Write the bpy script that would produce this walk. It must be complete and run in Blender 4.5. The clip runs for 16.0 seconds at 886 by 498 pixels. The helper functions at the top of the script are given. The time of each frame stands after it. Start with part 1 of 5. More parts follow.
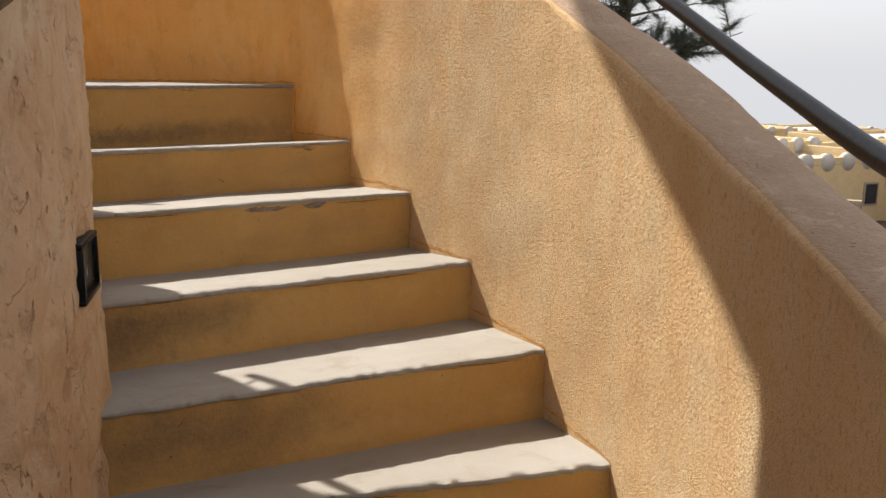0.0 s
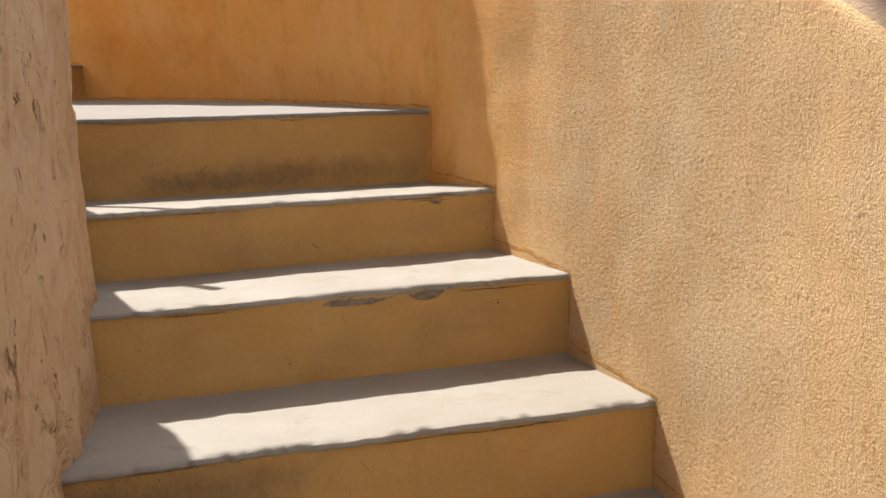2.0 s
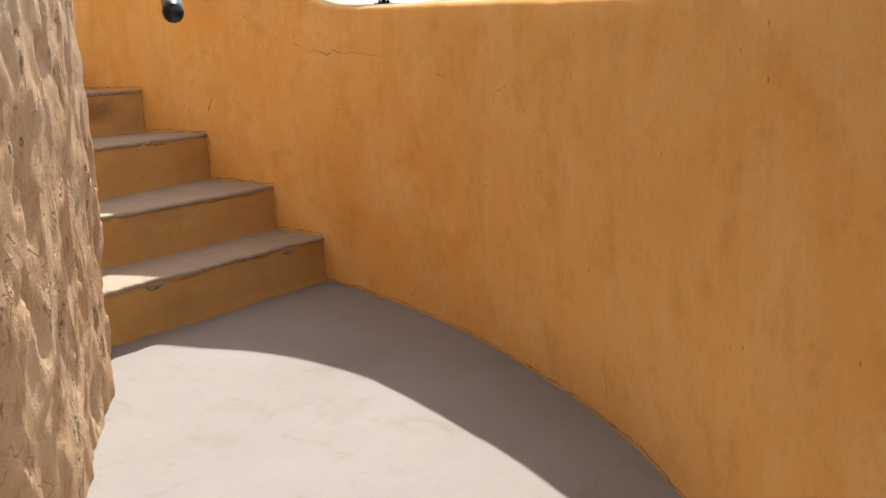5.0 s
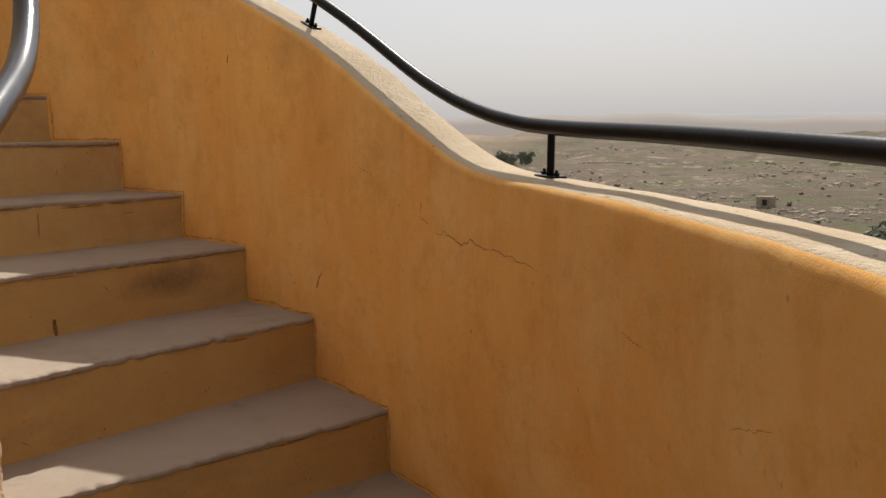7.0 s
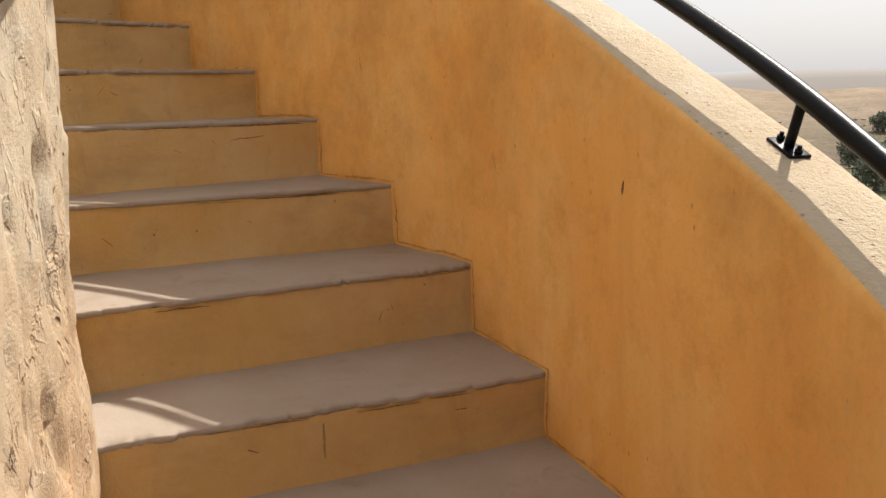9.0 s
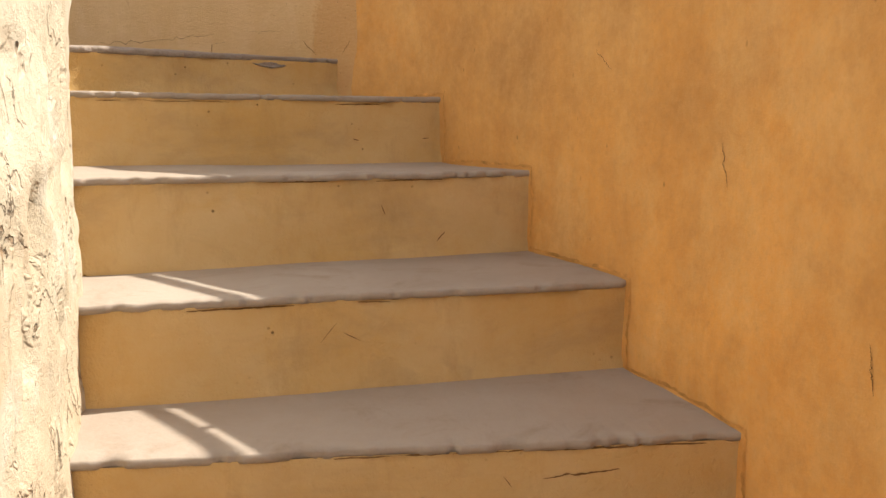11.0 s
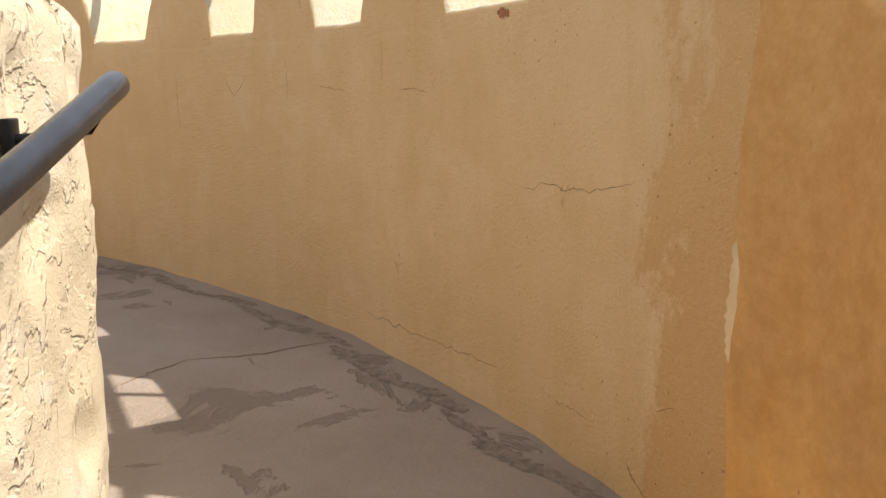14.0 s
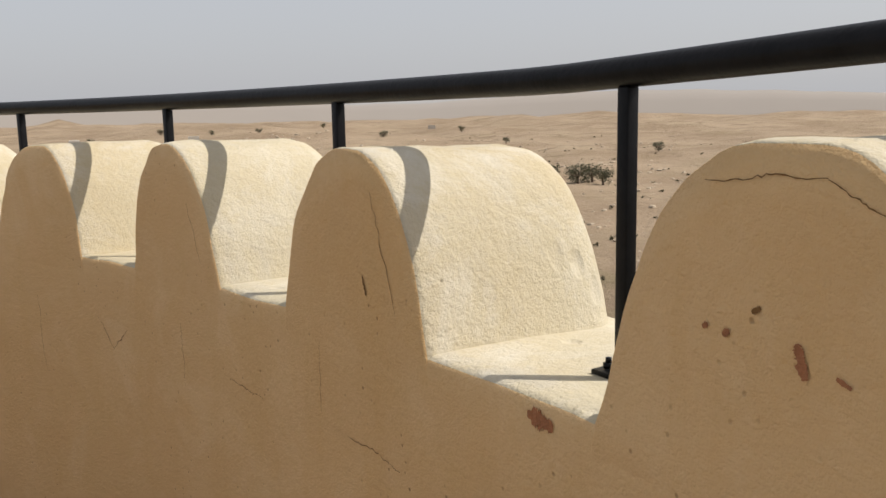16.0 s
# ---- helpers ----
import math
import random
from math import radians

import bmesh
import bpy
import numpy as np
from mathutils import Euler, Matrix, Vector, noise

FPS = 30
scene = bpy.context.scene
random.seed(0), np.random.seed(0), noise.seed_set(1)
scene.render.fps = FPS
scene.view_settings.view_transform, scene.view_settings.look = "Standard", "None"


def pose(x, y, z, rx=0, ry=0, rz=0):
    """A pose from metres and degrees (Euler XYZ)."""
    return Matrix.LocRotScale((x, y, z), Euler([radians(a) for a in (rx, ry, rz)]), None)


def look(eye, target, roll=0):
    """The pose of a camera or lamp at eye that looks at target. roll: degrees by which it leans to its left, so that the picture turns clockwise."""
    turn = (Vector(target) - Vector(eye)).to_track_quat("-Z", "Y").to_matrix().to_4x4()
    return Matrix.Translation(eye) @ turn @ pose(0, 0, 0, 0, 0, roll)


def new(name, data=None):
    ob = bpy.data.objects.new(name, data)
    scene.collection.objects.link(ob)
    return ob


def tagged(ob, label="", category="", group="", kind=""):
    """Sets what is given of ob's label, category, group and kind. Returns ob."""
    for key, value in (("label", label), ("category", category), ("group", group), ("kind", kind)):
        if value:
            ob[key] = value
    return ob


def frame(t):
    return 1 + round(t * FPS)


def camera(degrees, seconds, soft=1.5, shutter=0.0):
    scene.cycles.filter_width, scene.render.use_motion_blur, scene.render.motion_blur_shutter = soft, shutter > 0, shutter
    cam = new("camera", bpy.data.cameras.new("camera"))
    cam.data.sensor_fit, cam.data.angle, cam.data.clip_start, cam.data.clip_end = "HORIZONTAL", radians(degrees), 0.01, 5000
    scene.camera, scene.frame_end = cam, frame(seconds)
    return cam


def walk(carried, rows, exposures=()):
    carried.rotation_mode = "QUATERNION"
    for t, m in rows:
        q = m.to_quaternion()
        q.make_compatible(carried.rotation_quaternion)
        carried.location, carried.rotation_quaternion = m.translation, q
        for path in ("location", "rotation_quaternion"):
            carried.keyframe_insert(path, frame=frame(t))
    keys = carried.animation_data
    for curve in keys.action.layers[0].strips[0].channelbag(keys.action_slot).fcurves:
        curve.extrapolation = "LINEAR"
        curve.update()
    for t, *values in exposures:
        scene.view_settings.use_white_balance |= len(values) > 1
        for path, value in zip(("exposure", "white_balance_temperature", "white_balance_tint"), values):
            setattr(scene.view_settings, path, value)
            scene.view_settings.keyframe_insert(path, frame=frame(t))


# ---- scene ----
cam = camera(53.9, 16.0)
# seconds, eye x y z, yaw, pitch, roll
PATH = [
    (0, 2.951, -1.915, 1.15, -11.44, -11.486, -0.393),
    (0.5, 2.99, -1.8, 1.146, -10.285, -11.609, -0.269),
    (1, 3.062, -1.607, 1.132, -6.864, -11.441, 0.208),
    (1.5, 3.212, -1.238, 1.199, -1.093, -11.329, 0.831),
    (2, 3.218, -0.914, 1.227, 1.734, -11.752, 0.688),
    (2.5, 3.215, -0.634, 1.367, 5.564, -11.948, 1.308),
    (3, 3.281, -0.334, 1.498, 11.716, -12.88, 1.444),
    (3.5, 3.288, -0.066, 1.568, 15.452, -13.519, 2.081),
    (4, 3.236, 0.251, 1.763, 17.397, -13.558, 2.235),
    (4.2, 3.231, 0.384, 1.805, 19.35, -13.711, 2.204),
    (5.25, 3.075, 1.05, 1.915, 29.8, -11.7, 1.3),
    (6.3, 2.813, 1.692, 2.022, 40.473, -9.631, 0.397),
    (6.5, 2.744, 1.791, 2.088, 40.969, -9.073, 0.499),
    (7, 2.606, 1.997, 2.166, 41.438, -7.517, 0.541),
    (7.5, 2.477, 2.188, 2.306, 45.284, -8.085, 0.8),
    (8, 2.209, 2.404, 2.345, 54.636, -10.078, 1.423),
    (8.2, 2.108, 2.464, 2.416, 57.775, -10.455, 1.872),
    (9.25, 1.3, 2.92, 2.61, 72, -9.6, 0.9),
    (10.3, 0.349, 3.124, 2.797, 85.84, -8.344, 0.021),
    (10.5, 0.255, 3.145, 2.853, 89.616, -7.764, -0.062),
    (11, -0.005, 3.145, 2.973, 95.431, -8.02, -0.205),
    (11.5, -0.245, 3.165, 3.102, 100.289, -8.05, -0.082),
    (12, -0.439, 3.13, 3.274, 106.484, -7.084, -0.075),
    (12.5, -0.67, 3.078, 3.441, 108.515, -7.067, -0.184),
    (13, -0.901, 3.085, 3.544, 111.299, -8.232, -0.953),
    (13.5, -1.153, 3.042, 3.687, 119.604, -10.559, 0.016),
    (14, -1.392, 2.939, 3.825, 123.038, -10.452, 0.026),
    (14.5, -1.597, 2.839, 3.962, 125.616, -10.011, -0.028),
    (15, -1.781, 2.699, 4.01, 125.845, -9.07, 0.419),
    (15.5, -1.938, 2.577, 4.138, 119.505, -9.49, 0.165),
    (16, -2.111, 2.456, 4.263, 120.554, -8.719, 1.038),
]
walk(cam, [(t, pose(x, y, z, 90 + pitch, roll, yaw)) for t, x, y, z, yaw, pitch, roll in PATH],
     exposures=[(0.0, 0.57), (2.2, 0.77), (3.0, 0.86), (4.2, 1.06), (5.3, 0.65), (6.5, 0.25), (7.0, -0.12), (7.5, -0.35), (8.2, 0.0), (9.3, 0.4), (10.4, 0.8), (11.5, 0.64), (12.5, 0.5), (13.5, 0.5), (14.0, 0.55), (14.5, 0.5), (15.0, 0.38), (15.5, 0.27), (16.0, -0.1)])

# ---- light: a high sun through dusty haze ----
SUN_AZ, SUN_EL = radians(122.0), radians(50.2)
world = bpy.data.worlds.new("hazy_sky")
scene.world = world
world.use_nodes = True
wn, wl = world.node_tree.nodes, world.node_tree.links
wn.clear()
sky = wn.new("ShaderNodeTexSky")
sky.sky_type = "NISHITA"
sky.sun_disc = False
sky.sun_elevation = SUN_EL
sky.sun_rotation = radians(90) - SUN_AZ
sky.air_density, sky.dust_density, sky.ozone_density, sky.altitude = 1.0, 6.0, 1.0, 300
haze = wn.new("ShaderNodeMix")
haze.data_type = "RGBA"
haze.inputs["Factor"].default_value = 0.6
haze.inputs["B"].default_value = (8.0, 8.1, 8.5, 1)
wl.new(sky.outputs["Color"], haze.inputs["A"])
bg = wn.new("ShaderNodeBackground")
bg.inputs["Strength"].default_value = 0.10
wl.new(haze.outputs["Result"], bg.inputs["Color"])
wo = wn.new("ShaderNodeOutputWorld")
wl.new(bg.outputs["Background"], wo.inputs["Surface"])

sun_data = bpy.data.lights.new("sun", "SUN")
sun_data.energy, sun_data.angle, sun_data.color = 5.0, radians(0.6), (1.0, 0.94, 0.85)
sun = new("sun", sun_data)
sun.matrix_world = look((0, 0, 0), (-math.cos(SUN_EL) * math.cos(SUN_AZ), -math.cos(SUN_EL) * math.sin(SUN_AZ), -math.sin(SUN_EL)))


# ---- materials ----
class Mat:
    """A procedural material: base nodes and short helpers to add to them."""

    def __init__(self, name, rough=0.9, metal=0.0):
        self.m = bpy.data.materials.new(name)
        self.m.use_nodes = True
        self.n, self.l = self.m.node_tree.nodes, self.m.node_tree.links
        self.bsdf = self.n["Principled BSDF"]
        self.bsdf.inputs["Roughness"].default_value = rough
        self.bsdf.inputs["Metallic"].default_value = metal
        self.bsdf.inputs["Specular IOR Level"].default_value = 0.25
        self.co = self.n.new("ShaderNodeTexCoord").outputs["Object"]
        self.height = None

    def mapped(self, scale):
        mp = self.n.new("ShaderNodeMapping")
        mp.inputs["Scale"].default_value = scale
        self.l.new(self.co, mp.inputs["Vector"])
        return mp.outputs["Vector"]

    def noise(self, scale, detail=4.0, rough=0.6, stretch=None, distort=0.0):
        nz = self.n.new("ShaderNodeTexNoise")
        nz.inputs["Scale"].default_value = scale
        nz.inputs["Detail"].default_value = detail
        nz.inputs["Roughness"].default_value = rough
        nz.inputs["Distortion"].default_value = distort
        self.l.new(self.mapped(stretch) if stretch else self.co, nz.inputs["Vector"])
        return nz.outputs["Fac"]

    def voronoi(self, scale, feature="DISTANCE_TO_EDGE", stretch=None):
        v = self.n.new("ShaderNodeTexVoronoi")
        v.feature = feature
        v.inputs["Scale"].default_value = scale
        self.l.new(self.mapped(stretch) if stretch else self.co, v.inputs["Vector"])
        return v.outputs["Distance"]

    def ramp(self, fac, lo, hi, a=0.0, b=1.0):
        r = self.n.new("ShaderNodeMapRange")
        r.inputs["From Min"].default_value, r.inputs["From Max"].default_value = lo, hi
        r.inputs["To Min"].default_value, r.inputs["To Max"].default_value = a, b
        self.l.new(fac, r.inputs["Value"])
        return r.outputs["Result"]

    def mul(self, a, b, op="MULTIPLY"):
        m = self.n.new("ShaderNodeMath")
        m.operation = op
        for i, v in enumerate((a, b)):
            if isinstance(v, (int, float)):
                m.inputs[i].default_value = v
            else:
                self.l.new(v, m.inputs[i])
        return m.outputs[0]

    def mix(self, fac, a, b):
        m = self.n.new("ShaderNodeMix")
        m.data_type = "RGBA"
        if isinstance(fac, (int, float)):
            m.inputs["Factor"].default_value = fac
        else:
            self.l.new(fac, m.inputs["Factor"])
        for k, v in (("A", a), ("B", b)):
            if isinstance(v, tuple):
                m.inputs[k].default_value = (*v, 1)
            else:
                self.l.new(v, m.inputs[k])
        return m.outputs["Result"]

    def colour(self, c):
        if isinstance(c, tuple):
            self.bsdf.inputs["Base Color"].default_value = (*c, 1)
        else:
            self.l.new(c, self.bsdf.inputs["Base Color"])
        return self

    def relief(self, parts, distance=0.01):
        """parts: (height, weight) pairs, added up and used as a bump."""
        total = None
        for h, w in parts:
            v = self.mul(h, w)
            total = v if total is None else self.mul(total, v, "ADD")
        b = self.n.new("ShaderNodeBump")
        b.inputs["Strength"].default_value = 1.0
        b.inputs["Distance"].default_value = distance
        self.l.new(total, b.inputs["Height"])
        self.l.new(b.outputs["Normal"], self.bsdf.inputs["Normal"])
        return self


def plaster(name, light, mid, deep, stain, grain=0.5, pits=0.0, streak=0.6):
    """Lime plaster: cloudy colour, long downward streaks, blots, trowel relief and pits."""
    m = Mat(name, 0.93)
    cloud = m.noise(1.6, 5, 0.62)
    c = m.mix(m.ramp(cloud, 0.32, 0.68), deep, mid)
    patch = m.noise(4.5, 6, 0.7, distort=0.6)
    c = m.mix(m.ramp(patch, 0.50, 0.72, 0, 0.75), c, light)
    run = m.noise(3.0, 5, 0.65, stretch=(3.2, 3.2, 0.55))
    c = m.mix(m.ramp(run, 0.52, 0.78, 0, streak), c, stain)
    fine = m.noise(60, 5, 0.75)
    c = m.mix(m.ramp(fine, 0.35, 0.75, 0.0, 0.22), c, light)
    speck = m.voronoi(34, "F1")
    spot = m.mul(m.ramp(speck, 0.05, 0.11, 1, 0), m.ramp(m.noise(6, 2), 0.56, 0.66))
    c = m.mix(m.mul(spot, 0.55), c, tuple(v * 0.35 for v in deep))
    parts = [(m.noise(9, 6, 0.65), 0.55), (m.noise(75, 4, 0.7), grain * 0.35), (m.noise(220, 3, 0.6), grain * 0.16)]
    if pits:
        v = m.voronoi(17, "F1", stretch=(1, 1, 0.55))
        hole = m.mul(m.ramp(v, 0.10, 0.26, 1, 0), m.ramp(m.noise(3.2, 4), 0.47, 0.58))
        c = m.mix(m.mul(hole, 0.5 * pits), c, stain)
        parts.append((hole, -1.1 * pits))
    m.colour(c).relief(parts, 0.012)
    return m.m


def cement(name, base, pale, dark, grain=0.5):
    """Worn screed: grey-buff clouds, scuffs and a fine sandy grain."""
    m = Mat(name, 0.88)
    c = m.mix(m.ramp(m.noise(2.3, 6, 0.65), 0.3, 0.7), base, pale)
    c = m.mix(m.ramp(m.noise(7.5, 6, 0.7, distort=0.8), 0.55, 0.75, 0, 0.6), c, dark)
    c = m.mix(m.ramp(m.noise(90, 4, 0.7), 0.4, 0.8, 0, 0.25), c, pale)
    m.colour(c).relief([(m.noise(12, 5, 0.6), 0.3), (m.noise(110, 4, 0.7), grain * 0.2)], 0.01)
    return m.m


CREAM = plaster("cream_limewash", (0.58, 0.55, 0.48), (0.50, 0.445, 0.325), (0.44, 0.36, 0.225), (0.46, 0.43, 0.375), 0.7, 0.3, 0.8)


def capping_material():
    """Pale sandy capping, mixed to brown along the lower flight."""
    m = Mat("capping_plaster", 0.93)
    c = m.mix(m.ramp(m.noise(1.8, 5, 0.62), 0.32, 0.68), (0.49, 0.375, 0.245), (0.57, 0.455, 0.315))
    c = m.mix(m.ramp(m.noise(6, 6, 0.72, distort=0.4), 0.52, 0.68, 0, 0.7), c, (0.63, 0.54, 0.41))
    dot = m.n.new("ShaderNodeVectorMath")
    dot.operation = "DOT_PRODUCT"
    dot.inputs[1].default_value = (-math.sin(radians(20)), math.cos(radians(20)), 0)
    m.l.new(m.co, dot.inputs[0])
    edge = m.mul(dot.outputs["Value"], m.ramp(m.noise(3, 6, 0.7), 0, 1, -0.9, 0.9), "ADD")
    brown = m.mix(m.ramp(m.noise(4, 6, 0.7), 0.35, 0.68), (0.33, 0.205, 0.13), (0.43, 0.29, 0.195))
    brown = m.mix(m.ramp(m.noise(16, 5, 0.7, distort=0.5), 0.58, 0.66, 0, 0.6), brown, (0.52, 0.39, 0.27))
    c = m.mix(m.ramp(edge, -0.9, 0.5, 0.9, 0), c, brown)
    pit = m.mul(m.ramp(m.voronoi(55, "F1"), 0.08, 0.17, 1, 0), m.ramp(m.noise(9, 3), 0.46, 0.60))
    c = m.mix(m.mul(pit, 0.5), c, (0.27, 0.17, 0.09))
    c = m.mix(m.ramp(m.noise(80, 5, 0.75), 0.35, 0.75, 0, 0.28), c, (0.60, 0.50, 0.37))
    m.colour(c).relief([(m.noise(10, 6, 0.65), 0.5), (pit, -0.5), (m.noise(85, 4, 0.7), 0.34), (m.noise(230, 3), 0.14)], 0.012)
    return m.m


CAPPING = capping_material()
# Light put into the screed: neutral for sunlit lower treads, browner for shaded upper.
TREAD = cement("tread_screed", (0.315, 0.25, 0.19), (0.385, 0.325, 0.265), (0.235, 0.168, 0.112))
TREAD_LOW = cement("sunlit_tread_screed", (0.285, 0.256, 0.216), (0.355, 0.338, 0.31), (0.235, 0.185, 0.135), 0.8)
LANDING = cement("landing_screed", (0.232, 0.214, 0.202), (0.268, 0.252, 0.242), (0.198, 0.172, 0.152))


def buff_material():
    """Buff roof plaster, stained orange where it meets the stair wall."""
    m = Mat("buff_plaster", 0.93)
    c = m.mix(m.ramp(m.noise(1.5, 5, 0.62), 0.32, 0.68), (0.62, 0.405, 0.198), (0.69, 0.475, 0.255))
    c = m.mix(m.ramp(m.noise(5, 6, 0.7, distort=0.6), 0.5, 0.70, 0, 0.7), c, (0.70, 0.505, 0.29))
    c = m.mix(m.ramp(m.noise(3.0, 5, 0.65, stretch=(3.2, 3.2, 0.5)), 0.52, 0.78, 0, 0.7), c, (0.60, 0.38, 0.17))
    dot = m.n.new("ShaderNodeVectorMath")
    dot.operation = "DOT_PRODUCT"
    dot.inputs[1].default_value = (math.sin(radians(149)), -math.cos(radians(149)), 0)
    m.l.new(m.co, dot.inputs[0])
    reach = m.mul(dot.outputs["Value"], m.ramp(m.noise(6.5, 6, 0.7, stretch=(1, 1, 0.7)), 0, 1, -0.33, 0.33), "ADD")
    flake = m.ramp(reach, 0.79, 0.84)
    c = m.mix(m.mul(flake, 0.6), c, (0.52, 0.27, 0.085))
    tan = m.ramp(m.noise(2.8, 7, 0.72), 0.48, 0.64, 0, 0.65)
    c = m.mix(tan, c, (0.60, 0.39, 0.18))
    brick = m.mul(m.ramp(m.noise(11, 4, 0.65), 0.66, 0.70), m.ramp(m.noise(2.1, 3), 0.50, 0.60))
    c = m.mix(m.mul(brick, 0.55), c, (0.36, 0.17, 0.07))
    speck = m.mul(m.ramp(m.voronoi(48, "F1"), 0.06, 0.14, 1, 0), m.ramp(m.noise(4, 3), 0.47, 0.58))
    c = m.mix(m.mul(speck, 0.7), c, (0.24, 0.13, 0.05))
    c = m.mix(m.ramp(m.noise(110, 4, 0.75), 0.38, 0.75, 0, 0.25), c, (0.68, 0.48, 0.26))
    m.colour(c).relief([(m.noise(8, 6, 0.65), 0.5), (flake, 0.12), (brick, -0.25), (speck, -0.2), (m.noise(110, 5, 0.72), 0.32), (m.noise(300, 3), 0.1)], 0.012)
    return m.m


def tower_material():
    """Old lime render over rubble: smooth limewashed coats, flaked chips that bare brown earth, short dark splits."""
    m = Mat("weathered_tower_plaster", 0.94)
    sep = m.n.new("ShaderNodeSeparateXYZ")
    m.l.new(m.co, sep.inputs[0])
    high = m.ramp(m.mul(sep.outputs["Z"], m.ramp(m.noise(3.0, 6, 0.7), 0, 1, -1.1, 1.1), "ADD"), 1.8, 2.9)
    low = m.mix(m.ramp(m.noise(1.8, 5, 0.62), 0.34, 0.66), (0.47, 0.29, 0.155), (0.54, 0.375, 0.225))
    low = m.mix(m.ramp(m.noise(4.2, 6, 0.7, distort=0.5), 0.50, 0.66, 0, 0.7), low, (0.56, 0.43, 0.29))
    low = m.mix(m.ramp(m.noise(3.1, 6, 0.7, distort=0.8), 0.56, 0.68, 0, 0.6), low, (0.40, 0.215, 0.095))
    low = m.mix(m.ramp(m.noise(11, 6, 0.75, stretch=(1, 1, 0.7), distort=0.6), 0.54, 0.62, 0, 0.55), low, (0.36, 0.20, 0.095))
    top = m.mix(m.ramp(m.noise(2.2, 6, 0.66), 0.36, 0.64), (0.46, 0.385, 0.265), (0.53, 0.465, 0.35))
    top = m.mix(m.ramp(m.noise(6.0, 6, 0.7, distort=0.5), 0.54, 0.68, 0, 0.7), top, (0.58, 0.54, 0.45))
    top = m.mix(m.ramp(m.noise(4.4, 6, 0.7), 0.58, 0.70, 0, 0.6), top, (0.45, 0.32, 0.185))
    c = m.mix(high, low, top)
    coat = m.ramp(m.noise(6.0, 5, 0.6, stretch=(1, 1, 0.75), distort=0.4), 0.47, 0.49)
    place = m.ramp(m.noise(2.6, 3), 0.42, 0.58)
    chip = m.mul(m.ramp(m.noise(11, 6, 0.66, stretch=(1, 1, 0.6), distort=0.5), 0.635, 0.655), place)
    pit = m.mul(m.ramp(m.voronoi(30, "F1", stretch=(1, 1, 0.7)), 0.10, 0.20, 1, 0), m.ramp(m.noise(7.0, 4), 0.55, 0.62))
    wave = m.mul(m.mul(m.noise(5.5, 6, 0.68, stretch=(1.6, 1.6, 0.5), distort=0.25), 0.5, "SUBTRACT"), 0.0, "ABSOLUTE")
    split = m.mul(m.ramp(wave, 0.002, 0.008, 1, 0), m.ramp(m.noise(4.5, 3), 0.57, 0.62))
    c = m.mix(m.mul(chip, 0.8), c, m.mix(m.ramp(m.noise(20, 3), 0.4, 0.6), (0.17, 0.095, 0.04), (0.36, 0.22, 0.11)))
    c = m.mix(m.mul(pit, 0.65), c, (0.22, 0.13, 0.06))
    c = m.mix(m.mul(split, 0.8), c, (0.13, 0.07, 0.03))
    fine = m.noise(80, 5, 0.75)
    c = m.mix(m.ramp(fine, 0.35, 0.75, 0, 0.22), c, (0.60, 0.51, 0.38))
    m.colour(c).relief([(m.noise(9, 4, 0.55), 0.5), (coat, 0.22), (chip, -1.0), (split, -0.5), (pit, -0.6), (fine, 0.24), (m.noise(210, 3), 0.10)], 0.013)
    return m.m


# grime on the risers: middle, half length, half height
GRIME = [((2.68, 0.53, 0.455), 0.26, 0.075), ((2.55, 0.49, 0.41), 0.14, 0.10), ((2.72, 0.15, 0.27), 0.42, 0.11), ((2.66, 1.885, 0.90), 0.36, 0.05), ((2.40, 1.785, 0.88), 0.22, 0.035),
         ((0.63, 3.17, 1.75), 0.20, 0.05), ((0.25, 3.42, 1.73), 0.16, 0.045)]


